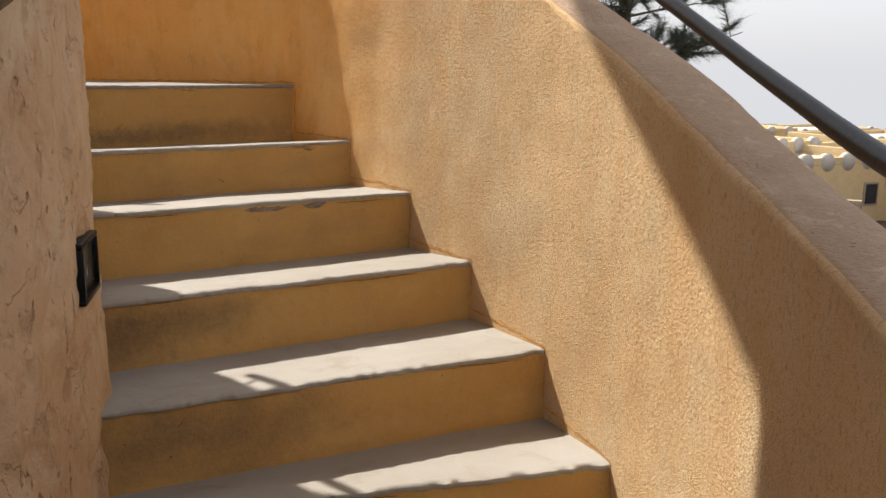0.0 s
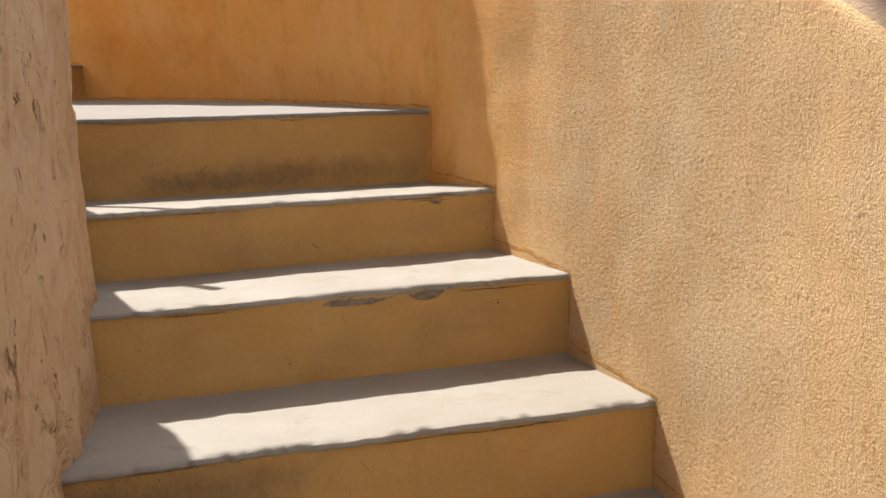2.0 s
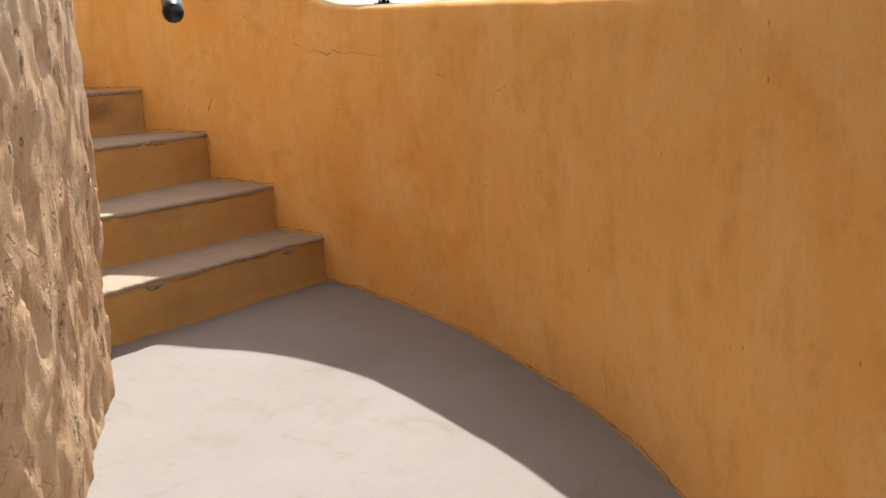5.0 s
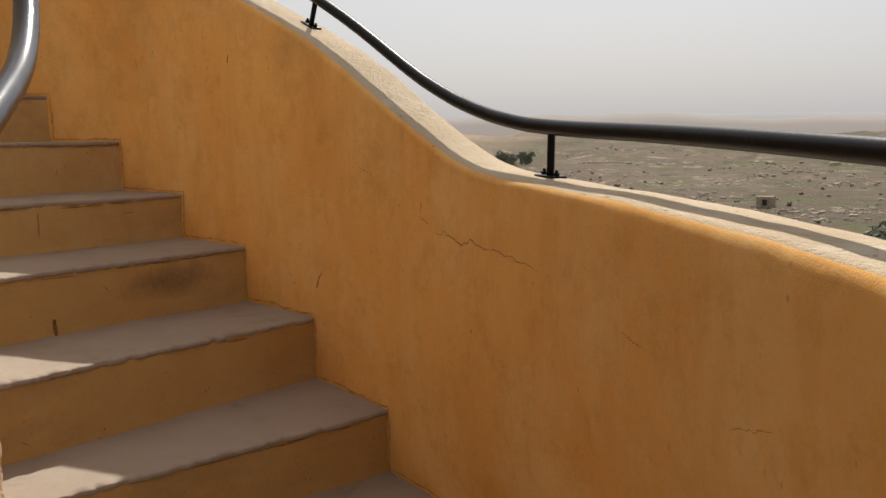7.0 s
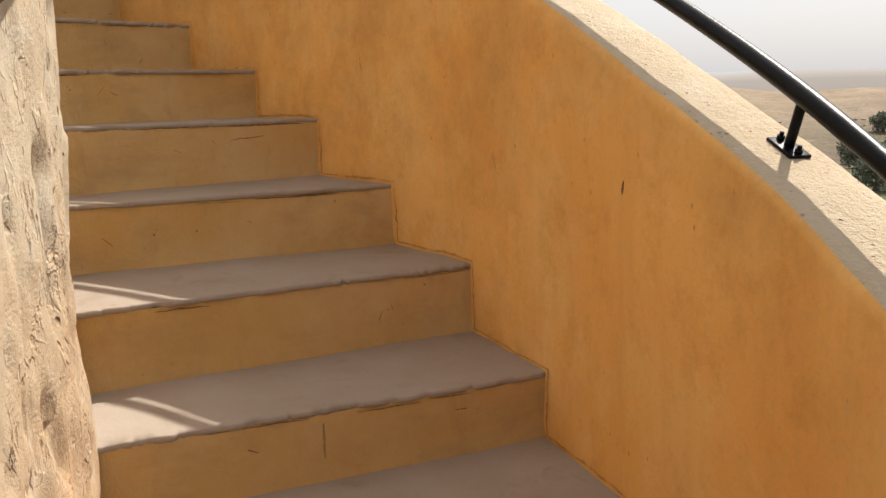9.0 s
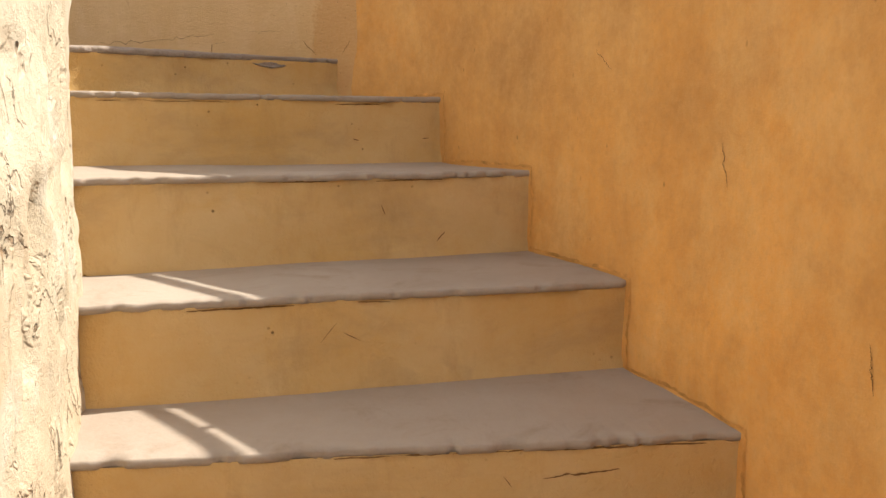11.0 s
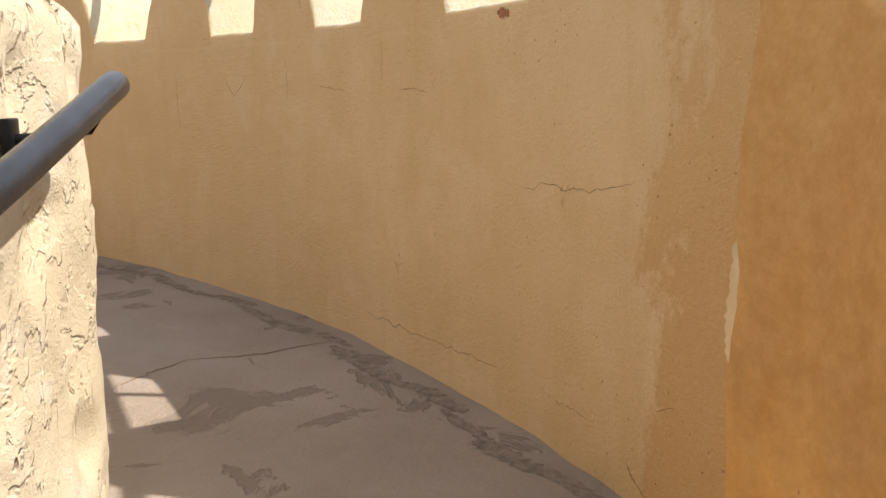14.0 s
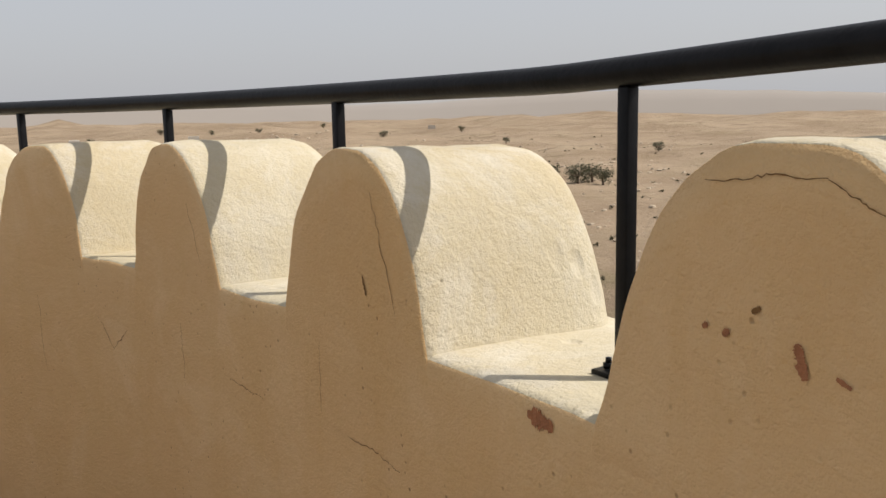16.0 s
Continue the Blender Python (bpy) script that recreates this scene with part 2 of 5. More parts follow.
def riser_material():
    """Ochre plaster smeared with grey-brown scuffs, paler on the upper flight."""
    m = Mat("riser_plaster", 0.92)
    sep = m.n.new("ShaderNodeSeparateXYZ")
    m.l.new(m.co, sep.inputs[0])
    upper_mix = m.ramp(m.mul(sep.outputs["Z"], m.ramp(m.noise(2.4, 5, 0.7), 0, 1, -0.7, 0.7), "ADD"), 1.5, 2.3)
    c = m.mix(m.ramp(m.noise(2.2, 5, 0.62), 0.32, 0.68), (0.44, 0.245, 0.075), (0.54, 0.325, 0.11))
    c = m.mix(m.ramp(m.noise(6, 6, 0.7, distort=0.5), 0.52, 0.75, 0, 0.55), c, (0.56, 0.37, 0.15))
    pale = m.mix(m.ramp(m.noise(2.9, 6, 0.66), 0.34, 0.66), (0.54, 0.325, 0.105), (0.60, 0.42, 0.20))
    pale = m.mix(m.ramp(m.noise(7, 6, 0.7, distort=0.5), 0.55, 0.70, 0, 0.6), pale, (0.58, 0.36, 0.12))
    c = m.mix(upper_mix, c, pale)
    scuff = m.ramp(m.noise(2.6, 6, 0.66, stretch=(1, 1, 2.2), distort=0.3), 0.50, 0.68)
    c = m.mix(m.mul(scuff, 0.45), c, (0.30, 0.20, 0.10))
    drip = m.ramp(m.noise(5.0, 6, 0.72, stretch=(2.2, 2.2, 0.7)), 0.55, 0.72, 0, 0.45)
    c = m.mix(drip, c, (0.40, 0.25, 0.10))
    ragged = m.ramp(m.noise(9, 6, 0.72), 0.25, 0.75, -0.55, 0.55)
    for mid, half, tall in GRIME:
        mp = m.n.new("ShaderNodeMapping")
        mp.vector_type = "POINT"
        mp.inputs["Scale"].default_value = (1 / half, 1 / half, 1 / tall)
        mp.inputs["Location"].default_value = (-mid[0] / half, -mid[1] / half, -mid[2] / tall)
        m.l.new(m.co, mp.inputs["Vector"])
        ln = m.n.new("ShaderNodeVectorMath")
        ln.operation = "LENGTH"
        m.l.new(mp.outputs["Vector"], ln.inputs[0])
        patch = m.ramp(m.mul(ln.outputs["Value"], ragged, "ADD"), 0.2, 1.2, 0.62, 0)
        c = m.mix(patch, c, (0.15, 0.100, 0.055))
    c = m.mix(m.ramp(m.noise(80, 4, 0.75), 0.4, 0.78, 0, 0.22), c, (0.58, 0.41, 0.20))
    speck = m.mul(m.ramp(m.voronoi(36, "F1"), 0.05, 0.12, 1, 0), m.ramp(m.noise(7, 2), 0.55, 0.64))
    c = m.mix(m.mul(speck, 0.7), c, (0.14, 0.08, 0.03))
    m.colour(c).relief([(m.noise(9, 6, 0.65), 0.5), (m.noise(90, 4, 0.7), 0.22), (speck, -0.3), (m.noise(240, 3), 0.08)], 0.012)
    return m.m


def roof_floor_material():
    """Patched grey-brown screed with dark worn-through areas and pale dust."""
    m = Mat("roof_screed", 0.9)
    c = m.mix(m.ramp(m.noise(1.9, 6, 0.65), 0.32, 0.68), (0.255, 0.20, 0.158), (0.34, 0.28, 0.23))
    worn = m.ramp(m.noise(3.1, 6, 0.62, distort=0.9), 0.585, 0.605)
    c = m.mix(m.mul(worn, 0.75), c, (0.185, 0.145, 0.115))
    dust = m.ramp(m.noise(5.3, 6, 0.7, distort=0.6), 0.58, 0.72, 0, 0.6)
    c = m.mix(dust, c, (0.38, 0.30, 0.22))
    c = m.mix(m.ramp(m.noise(95, 4, 0.72), 0.4, 0.8, 0, 0.3), c, (0.38, 0.32, 0.27))
    m.colour(c).relief([(m.noise(11, 6, 0.65), 0.5), (worn, -0.25), (m.noise(120, 4, 0.7), 0.28)], 0.012)
    return m.m


BUFF = buff_material()
TOWER = tower_material()
RISER = riser_material()
ROOF_FLOOR = roof_floor_material()


def simple(name, col, rough=0.7, metal=0.0, vary=0.25, scale=8.0, bump=0.2):
    m = Mat(name, rough, metal)
    c = m.mix(m.ramp(m.noise(scale, 5, 0.65), 0.3, 0.7), tuple(v * (1 - vary) for v in col), tuple(min(1, v * (1 + vary)) for v in col))
    m.colour(c).relief([(m.noise(scale * 9, 4), bump)], 0.004)
    return m.m


BLACK = simple("black_rail_paint", (0.007, 0.007, 0.008), 0.36, 0.0, 0.5, 14, 0.12)
BLACK.node_tree.nodes["Principled BSDF"].inputs["Specular IOR Level"].default_value = 0.12
STEEL = simple("worn_dark_rail_paint", (0.022, 0.024, 0.031), 0.27, 0.35, 0.6, 16, 0.15)
STEEL.node_tree.nodes["Principled BSDF"].inputs["Specular IOR Level"].default_value = 0.6
CHIP = simple("broken_concrete", (0.24, 0.19, 0.15), 0.95, 0.0, 0.4, 40, 0.8)
# Flat brown laid over cracks and gouges for the shade in their depth.
CRACK = simple("dark_crack_shade", (0.17, 0.092, 0.036), 1.0, 0.0, 0.3, 30, 0.3)
PALE_RUN = simple("pale_lime_run", (0.66, 0.49, 0.28), 0.95, 0.0, 0.15, 12, 0.3)
DIRT = simple("grey_step_dirt", (0.30, 0.20, 0.085), 0.95, 0.0, 0.3, 9, 0.3)


def stair_wall_material():
    """Coarse sandy stucco on the lower flight that gives way to smooth ochre plaster at the landing."""
    m = Mat("stair_wall_plaster", 0.93)
    dot = m.n.new("ShaderNodeVectorMath")
    dot.operation = "DOT_PRODUCT"
    dot.inputs[1].default_value = (-math.sin(radians(27)), math.cos(radians(27)), 0)
    m.l.new(m.co, dot.inputs[0])
    edge = m.mul(dot.outputs["Value"], m.mul(m.ramp(m.noise(5, 4), 0, 1, -0.25, 0.25), 0.0, "ADD"), "ADD")
    k = m.ramp(edge, -0.5, 0.28)
    cloud = m.ramp(m.noise(1.4, 5, 0.62), 0.32, 0.68)
    patch = m.ramp(m.noise(3.4, 7, 0.74, stretch=(1, 1, 0.75)), 0.45, 0.62, 0, 0.75)
    run = m.ramp(m.noise(3.0, 5, 0.65, stretch=(3.0, 3.0, 0.5)), 0.5, 0.75, 0, 0.7)
    fine = m.ramp(m.noise(70, 5, 0.75), 0.35, 0.75, 0, 0.25)
    a = m.mix(cloud, (0.61, 0.39, 0.195), (0.67, 0.46, 0.255))
    a = m.mix(patch, a, (0.66, 0.51, 0.32))
    a = m.mix(run, a, (0.63, 0.46, 0.27))
    b = m.mix(cloud, (0.80, 0.375, 0.080), (0.86, 0.475, 0.14))
    b = m.mix(patch, b, (0.86, 0.53, 0.20))
    b = m.mix(run, b, (0.74, 0.36, 0.085))
    c = m.mix(k, a, b)
    c = m.mix(fine, c, (0.68, 0.48, 0.27))
    speck = m.voronoi(26, "F1", stretch=(1, 1, 0.6))
    spot = m.mul(m.ramp(speck, 0.04, 0.10, 1, 0), m.ramp(m.noise(5, 2), 0.50, 0.60))
    blot = m.mul(m.ramp(m.noise(8.5, 7, 0.75), 0.50, 0.66, 0, 0.36), m.ramp(k, 0, 1, 0.3, 1.0))
    c = m.mix(blot, c, (0.56, 0.255, 0.055))
    sep = m.n.new("ShaderNodeSeparateXYZ")
    m.l.new(m.co, sep.inputs[0])
    # High end goes brown-rust, also darkened for the weaker bounce light there.
    dark_end = m.mul(m.ramp(m.mul(sep.outputs["Z"], m.ramp(m.noise(2.2, 6, 0.7), 0, 1, -1.6, 1.6), "ADD"), 2.3, 3.7), 0.8)
    rust = m.mix(m.ramp(m.noise(22, 7, 0.8), 0.42, 0.66), (0.42, 0.215, 0.07), (0.54, 0.31, 0.125))
    c = m.mix(dark_end, c, rust)
    c = m.mix(m.mul(spot, 0.6), c, (0.22, 0.11, 0.035))
    grain = m.ramp(k, 0, 1, 1.0, 0.22)
    sand = m.mul(m.ramp(m.noise(92, 4, 0.7), 0.52, 0.66, 0, 0.5), grain)
    c = m.mix(sand, c, (0.40, 0.235, 0.10))
    dent = m.mul(m.mul(m.ramp(m.voronoi(46, "F1"), 0.12, 0.30, 1, 0), m.ramp(m.noise(14, 3), 0.48, 0.58)), grain)
    c = m.mix(m.mul(dent, 0.2), c, (0.33, 0.19, 0.08))
    g = m.mul(m.mul(m.noise(92, 5, 0.72), 0.27), grain)
    g2 = m.mul(m.mul(m.noise(300, 3, 0.6), 0.16), grain)
    m.colour(c).relief([(m.noise(7, 3, 0.5), 0.4), (g, 1.0), (dent, -0.08), (g2, 1.2)], 0.013)
    return m.m


STAIR_WALL = stair_wall_material()


# ---- mesh helpers ----
def mesh_object(name, verts, faces, material, parent=None, label="", smooth=True, mats=None, index=None):
    me = bpy.data.meshes.new(name)
    me.from_pydata(verts, [], faces)
    for mt in (mats or [material]):
        me.materials.append(mt)
    if index is not None:
        me.polygons.foreach_set("material_index", index)
    me.polygons.foreach_set("use_smooth", [smooth] * len(me.polygons))
    me.update()
    ob = new(name, me)
    if parent is not None:
        ob.parent = parent
    if label:
        tagged(ob, label)
    return ob


def part(name, bm, material, parent, label="", smooth=True):
    me = bpy.data.meshes.new(name)
    bmesh.ops.recalc_face_normals(bm, faces=bm.faces)
    bm.to_mesh(me)
    bm.free()
    me.materials.append(material)
    me.polygons.foreach_set("use_smooth", [smooth] * len(me.polygons))
    ob = new(name, me)
    if parent is not None:
        ob.parent = parent
    if label:
        tagged(ob, label)
    return ob


def grid_faces(rows, cols, closed_rows=False, closed_cols=False):
    faces = []
    for i in range(rows if closed_rows else rows - 1):
        for j in range(cols if closed_cols else cols - 1):
            i2, j2 = (i + 1) % rows, (j + 1) % cols
            faces.append((i * cols + j, i * cols + j2, i2 * cols + j2, i2 * cols + j))
    return faces


def rough(p, scale, octaves=3):
    """Signed fractal noise at a place."""
    return noise.fractal(Vector(p) * scale, 1.0, 2.0, octaves)


def box_bm(x, y, z, bevel=0.0, m=None):
    bm = bmesh.new()
    bmesh.ops.create_cube(bm, size=1, matrix=(m or Matrix()) @ Matrix.Diagonal((x, y, z, 1)))
    if bevel:
        bmesh.ops.bevel(bm, geom=list(bm.edges), offset=bevel, segments=2, profile=0.5, affect="EDGES")
    return bm


def cyl_bm(r, depth, m=None, seg=14, r2=None, bevel=0.0):
    bm = bmesh.new()
    bmesh.ops.create_cone(bm, cap_ends=True, segments=seg, radius1=r, radius2=r if r2 is None else r2, depth=depth, matrix=m or Matrix())
    if bevel:
        bmesh.ops.bevel(bm, geom=[e for e in bm.edges if len(e.link_faces) == 2 and any(len(f.verts) > 4 for f in e.link_faces)], offset=bevel, segments=2, affect="EDGES")
    return bm


def tube(name, points, radius, material, parent, seg=14, cap=True, label=""):
    """A round bar swept along points."""
    pts = [Vector(p) for p in points]
    verts, up = [], Vector((0, 0, 1))
    for i, p in enumerate(pts):
        d = (pts[min(i + 1, len(pts) - 1)] - pts[max(i - 1, 0)]).normalized()
        s = d.cross(up).normalized()
        if s.length < 0.5:
            s = Vector((1, 0, 0))
        u = s.cross(d)
        for k in range(seg):
            a = 2 * math.pi * k / seg
            verts.append(p + (s * math.cos(a) + u * math.sin(a)) * radius)
    faces = grid_faces(len(pts), seg, closed_cols=True)
    if cap:
        for end, sgn in ((0, -1), (len(pts) - 1, 1)):
            d = (pts[end] - pts[end - sgn]).normalized()
            base = end * seg
            ring = []
            for k in range(seg):
                v = Vector(verts[base + k])
                ring.append(len(verts) + k)
            for k in range(seg):
                v = Vector(verts[base + k])
                verts.append(pts[end] + (v - pts[end]) * 0.72 + d * radius * 0.42)
            for k in range(seg):
                faces.append((base + k, base + (k + 1) % seg, ring[(k + 1) % seg], ring[k]))
            faces.append(tuple(ring))
    ob = mesh_object(name, [tuple(v) for v in verts], faces, material, parent, label)
    bm = bmesh.new()
    bm.from_mesh(ob.data)
    bmesh.ops.recalc_face_normals(bm, faces=bm.faces)
    bm.to_mesh(ob.data)
    bm.free()
    return ob


def pol(deg, r, z):
    return (r * math.cos(radians(deg)), r * math.sin(radians(deg)), z)


def lerp(x, xs, ys):
    return float(np.interp(x, xs, ys))


def smooth_curve(x, pairs):
    """A soft line through (x, y) pairs."""
    xs, ys = [p[0] for p in pairs], [p[1] for p in pairs]
    return sum(w * lerp(x + d, xs, ys) for d, w in ((-2.4, 0.15), (-1.2, 0.22), (0, 0.26), (1.2, 0.22), (2.4, 0.15)))


# ---- plan, about the tower's axis: degrees, metres ----
OUTER = [(-90, 3.78), (0, 3.785), (4, 3.75), (10.5, 3.713), (17, 3.675), (26.7, 3.67), (30, 3.695), (33.6, 3.69), (46, 3.735), (58, 3.76), (70.5, 3.76), (74.5, 3.735), (80.5, 3.71),
         (86.3, 3.69), (92, 3.70), (98, 3.728), (104, 3.718), (110, 3.692), (115.7, 3.691), (121.8, 3.713), (128, 3.736), (134.8, 3.694), (140, 3.69)]
OUTER_TOP = [(-90, 3.74), (0, 3.742), (10, 3.71), (20, 3.684), (30, 3.705), (50, 3.715), (71, 3.715), (87, 3.694), (100, 3.715), (123, 3.711), (136, 3.69)]
INNER = [(-90, 2.55), (10, 2.55), (21, 2.548), (27, 2.56), (33, 2.57), (37, 2.582), (41, 2.604), (43.5, 2.613), (50, 2.65), (56, 2.705), (62.7, 2.785), (70, 2.765), (82, 2.724),
         (92, 2.745), (108, 2.748), (118, 2.77), (127, 2.768), (136, 2.797), (140, 2.828), (145, 2.775), (152, 2.73)]
PARAPET = [(-90, 0.76), (-40, 0.78), (-18.5, 0.898), (-13.6, 0.947), (-7.3, 1.037), (-1.4, 1.162), (2.1, 1.24), (5.6, 1.33), (20, 1.735), (26, 1.87), (32, 1.965), (40, 2.015), (48.4, 2.03), (54, 2.05), (60.6, 2.065),
           (67.8, 2.083), (70, 2.12), (72.7, 2.198), (75.7, 2.289), (79, 2.405), (83, 2.515), (87.5, 2.639), (89.6, 2.705), (119.4, 3.554), (123.6, 3.697), (132.5, 3.975), (135, 4.0), (140, 4.005)]
RAIL = [(-90, 0.88), (-40, 0.91), (-15.8, 1.046), (-10.9, 1.118), (-7.2, 1.185), (-2, 1.302), (20, 1.84), (32, 2.06), (40, 2.12), (49.5, 2.137), (58, 2.161), (65, 2.176), (68.4, 2.197),
        (70, 2.23), (72.1, 2.265), (74.3, 2.327), (76.5, 2.406), (81.1, 2.557), (90, 2.825), (119.4, 3.68), (131, 4.05), (134, 4.13)]
# degrees, height, radius
TOWER_RAIL = [(-70, 0.8, 2.66), (-40, 0.86, 2.66), (-15, 1.215, 2.69), (5, 1.65, 2.66), (20, 1.90, 2.637), (25, 1.96, 2.638), (38, 2.0, 2.645), (42, 1.94, 2.87), (45, 1.985, 2.88), (47.1, 2.018, 2.88), (48.8, 2.056, 2.88), (51.7, 2.112, 2.88), (55.7, 2.19, 2.88), (58, 2.222, 2.88),
              (61.2, 2.272, 2.88), (63, 2.33, 2.88), (65, 2.43, 2.88), (66.5, 2.52, 2.87), (70, 2.60, 2.85), (80, 2.78, 2.83), (95, 3.05, 2.83), (108.7, 3.324, 2.84), (110.5, 3.37, 2.84),
              (113.8, 3.467, 2.84), (118, 3.558, 2.84), (121, 3.624, 2.842), (125, 3.692, 2.85), (128.6, 3.736, 2.86), (131.9, 3.778, 2.87), (136.8, 3.842, 2.90)]
# nosings: outer degrees, inner degrees, height
NOSE = [(-74, -74, -0.36), (-72, -72, -0.18), (-7, -9, 0.0), (0.0, -1.8, 0.186), (5.95, 2.1, 0.366), (12.96, 10.5, 0.535), (19.43, 19.6, 0.717), (26.68, 29.2, 0.872),
        (33.6, 39.4, 1.09), (70.4, 65.9, 1.263), (74.5, 71.4, 1.436), (80.5, 76.4, 1.627), (86.25, 83.9, 1.808), (92.0, 91.9, 1.966), (98.0, 98.6, 2.15), (104.1, 108.1, 2.333), (110.2, 113.1, 2.524),
        (115.7, 117.6, 2.693), (121.8, 123.4, 2.877), (128.0, 132.0, 3.048), (134.8, 137.2, 3.168)]
ROOF_C, ROOF_R, ROOF_Z, SILL_Z = Vector((1.2054, 0.0632)), 4.559, 3.168, 3.985
TOWER_TOP = 3.95
# slanting end of the added shadow-casting ledge: degrees, degrees per metre
LEDGE_END, LEDGE_SKEW = 32.36, 9.64


def r_top(a):
    return lerp(a, [p[0] for p in OUTER_TOP], [p[1] for p in OUTER_TOP])


def r_out(a):
    return smooth_curve(a, OUTER)


def r_in(a):
    return lerp(a, [p[0] for p in INNER], [p[1] for p in INNER])


def z_par(a):
    return smooth_curve(a, PARAPET)


def roof_wall_r(a):
    """Radius from the tower's axis of the roof wall's inner face, in the direction a."""
    d = Vector((math.cos(radians(a)), math.sin(radians(a))))
    b = -ROOF_C.dot(d)
    return -b + math.sqrt(b * b - (ROOF_C.length_squared - ROOF_R ** 2))


def roof_pt(phi, r, z):
    return (ROOF_C.x + r * math.cos(radians(phi)), ROOF_C.y + r * math.sin(radians(phi)), z)


# ---- the stair's outer wall ----
def build_stair_wall():
    verts, cols = [], 0
    angs = np.arange(-75, 134.61, 0.4)
    for a in angs:
        a = float(a)
        zt, rf, r0 = z_par(a), r_out(a), r_top(a)
        k = min(1.0, max(0.0, (a - 129.5) / 3.5))
        rf, r0 = rf + (roof_wall_r(a) - rf) * k, r0 + (roof_wall_r(a) - r0) * k
        rf, r0 = rf + max(0.0, a - 133.5) * 0.006, r0 + max(0.0, a - 133.5) * 0.006
        bottom = lerp(a, [-90, -5.6, 33, 70, 135], [-1.6, -0.3, 0.6, 0.6, 2.6])
        wide = lerp(a, [-14, -4, 20, 57, 71, 77, 120, 134], [0.128, 0.163, 0.16, 0.14, 0.13, 0.158, 0.165, 0.22])
        prof = []
        for k in range(27):
            s = (k / 26) ** 0.85
            prof.append((rf + (r0 - rf) * min(1, max(0, s - 0.2) / 0.6), bottom + (zt - 0.022 - bottom) * s, 1.0))
        for k in range(1, 6):
            q = radians(90 * k / 5)
            prof.append((r0 + 0.022 * (1 - math.cos(q)), zt - 0.022 + 0.022 * math.sin(q), 0.6))
        for k in range(1, 9):
            prof.append((r0 + 0.022 + (wide - 0.040) * k / 8, zt + 0.004 * math.sin(math.pi * k / 8), 0.6))
        for k in range(1, 5):
            q = radians(90 * k / 4)
            prof.append((r0 + wide - 0.018 + 0.018 * math.sin(q), zt - 0.018 + 0.018 * math.cos(q), 0.6))
        for zz in (zt - 0.3, zt - 1.0, min(bottom, zt - 1.5), -4.0, -14.0):
            prof.append((r0 + wide, zz, 1.0))
        cols = len(prof)
        for r, z, w in prof:
            p = pol(a, r, z)
            d = (rough(p, 1.7, 3) * 0.010 + rough(p, 7.0, 3) * 0.0035) * w
            dz = rough((p[0] + 9, p[1], 0), 6.0, 3) * 0.0025 if w < 1 else 0
            verts.append(pol(a, r + d, z + dz))
    n = len(angs)
    faces = grid_faces(n, cols)
    faces.append(tuple(range(cols)))
    faces.append(tuple((n - 1) * cols + k for k in reversed(range(cols))))
    index = []
    for i in range(n - 1):
        for j in range(cols - 1):
            index.append(1 if 29 <= j < 44 else 0)
    index += [0, 0]
    ob = mesh_object("wall_stair", verts, faces, STAIR_WALL, mats=[STAIR_WALL, CAPPING], index=index)
    return tagged(ob, "curved ochre plastered stair wall with a rounded sloping cap", "wall", kind="structure")


wall_stair = build_stair_wall()


# ---- the tower's wall, round which the stair climbs ----
def build_tower():
    verts = []
    angs = np.concatenate([np.arange(-190, -40, 3.0), np.arange(-40, 152.01, 0.24)])
    zs = [-14.0, -5.0, -1.5] + [float(z) for z in np.arange(-0.6, TOWER_TOP - 0.05, 0.017)]
    cols = 0
    for a in angs:
        a = float(a)
        r0 = r_in(max(a, -90))
        end = min(1.0, max(0.0, a - 150.0) / 2.0)
        r0 -= 0.10 * (1 - math.sqrt(max(0.0, 1 - end * end)))
        prof = [(r0, z) for z in zs]
        for k in range(1, 9):
            q = radians(90 * k / 8)
            prof.append((r0 - 0.05 * (1 - math.cos(q)), TOWER_TOP - 0.05 + 0.05 * math.sin(q)))
        prof += [(r0 - 0.12, TOWER_TOP), (r0 - 0.20, TOWER_TOP - 0.004)]
        prof += [(r0 - 0.26, TOWER_TOP - 0.05), (r0 - 0.27, 3.6), (r0 - 0.27, 3.05)]
        cols = len(prof)
        for r, z in prof:
            d = 0.0
            if a > -45 and z > -1:
                p = Vector(pol(a, r, z))
                q = Vector((p.x, p.y, p.z * 0.62))
                d = rough(q, 2.2, 3) * 0.017 + rough(q + Vector((7, 3, 1)), 9.0, 4) * 0.008
                gouge = noise.noise(q * 13.0 + Vector((4, 4, 4)))
                d -= max(0.0, gouge - 0.30) * 0.05
                coat = noise.fractal(Vector((p.x, p.y, p.z * 0.75)) * 8.0 + Vector((1, 8, 2)), 0.9, 2.0, 4)
                d += 0.004 * min(1.0, max(0.0, (coat + 0.02) / 0.05))
                flake = noise.fractal(Vector((p.x, p.y, p.z * 0.6)) * 15.0, 0.8, 2.0, 3)
                where = noise.noise(p * 2.7 + Vector((3, 1, 5)))
                d -= 0.013 * min(1.0, max(0.0, (flake - 0.56 + 0.22 * where) / 0.10))
            verts.append(pol(a, r + d, z))
    n = len(angs)
    faces = grid_faces(n, cols)
    faces.append(tuple((n - 1) * cols + k for k in reversed(range(cols))))
    ob = mesh_object("wall_tower", verts, faces, TOWER)
    return tagged(ob, "round tower wall in weathered pitted beige plaster", "wall", kind="structure")


wall_tower = build_tower()


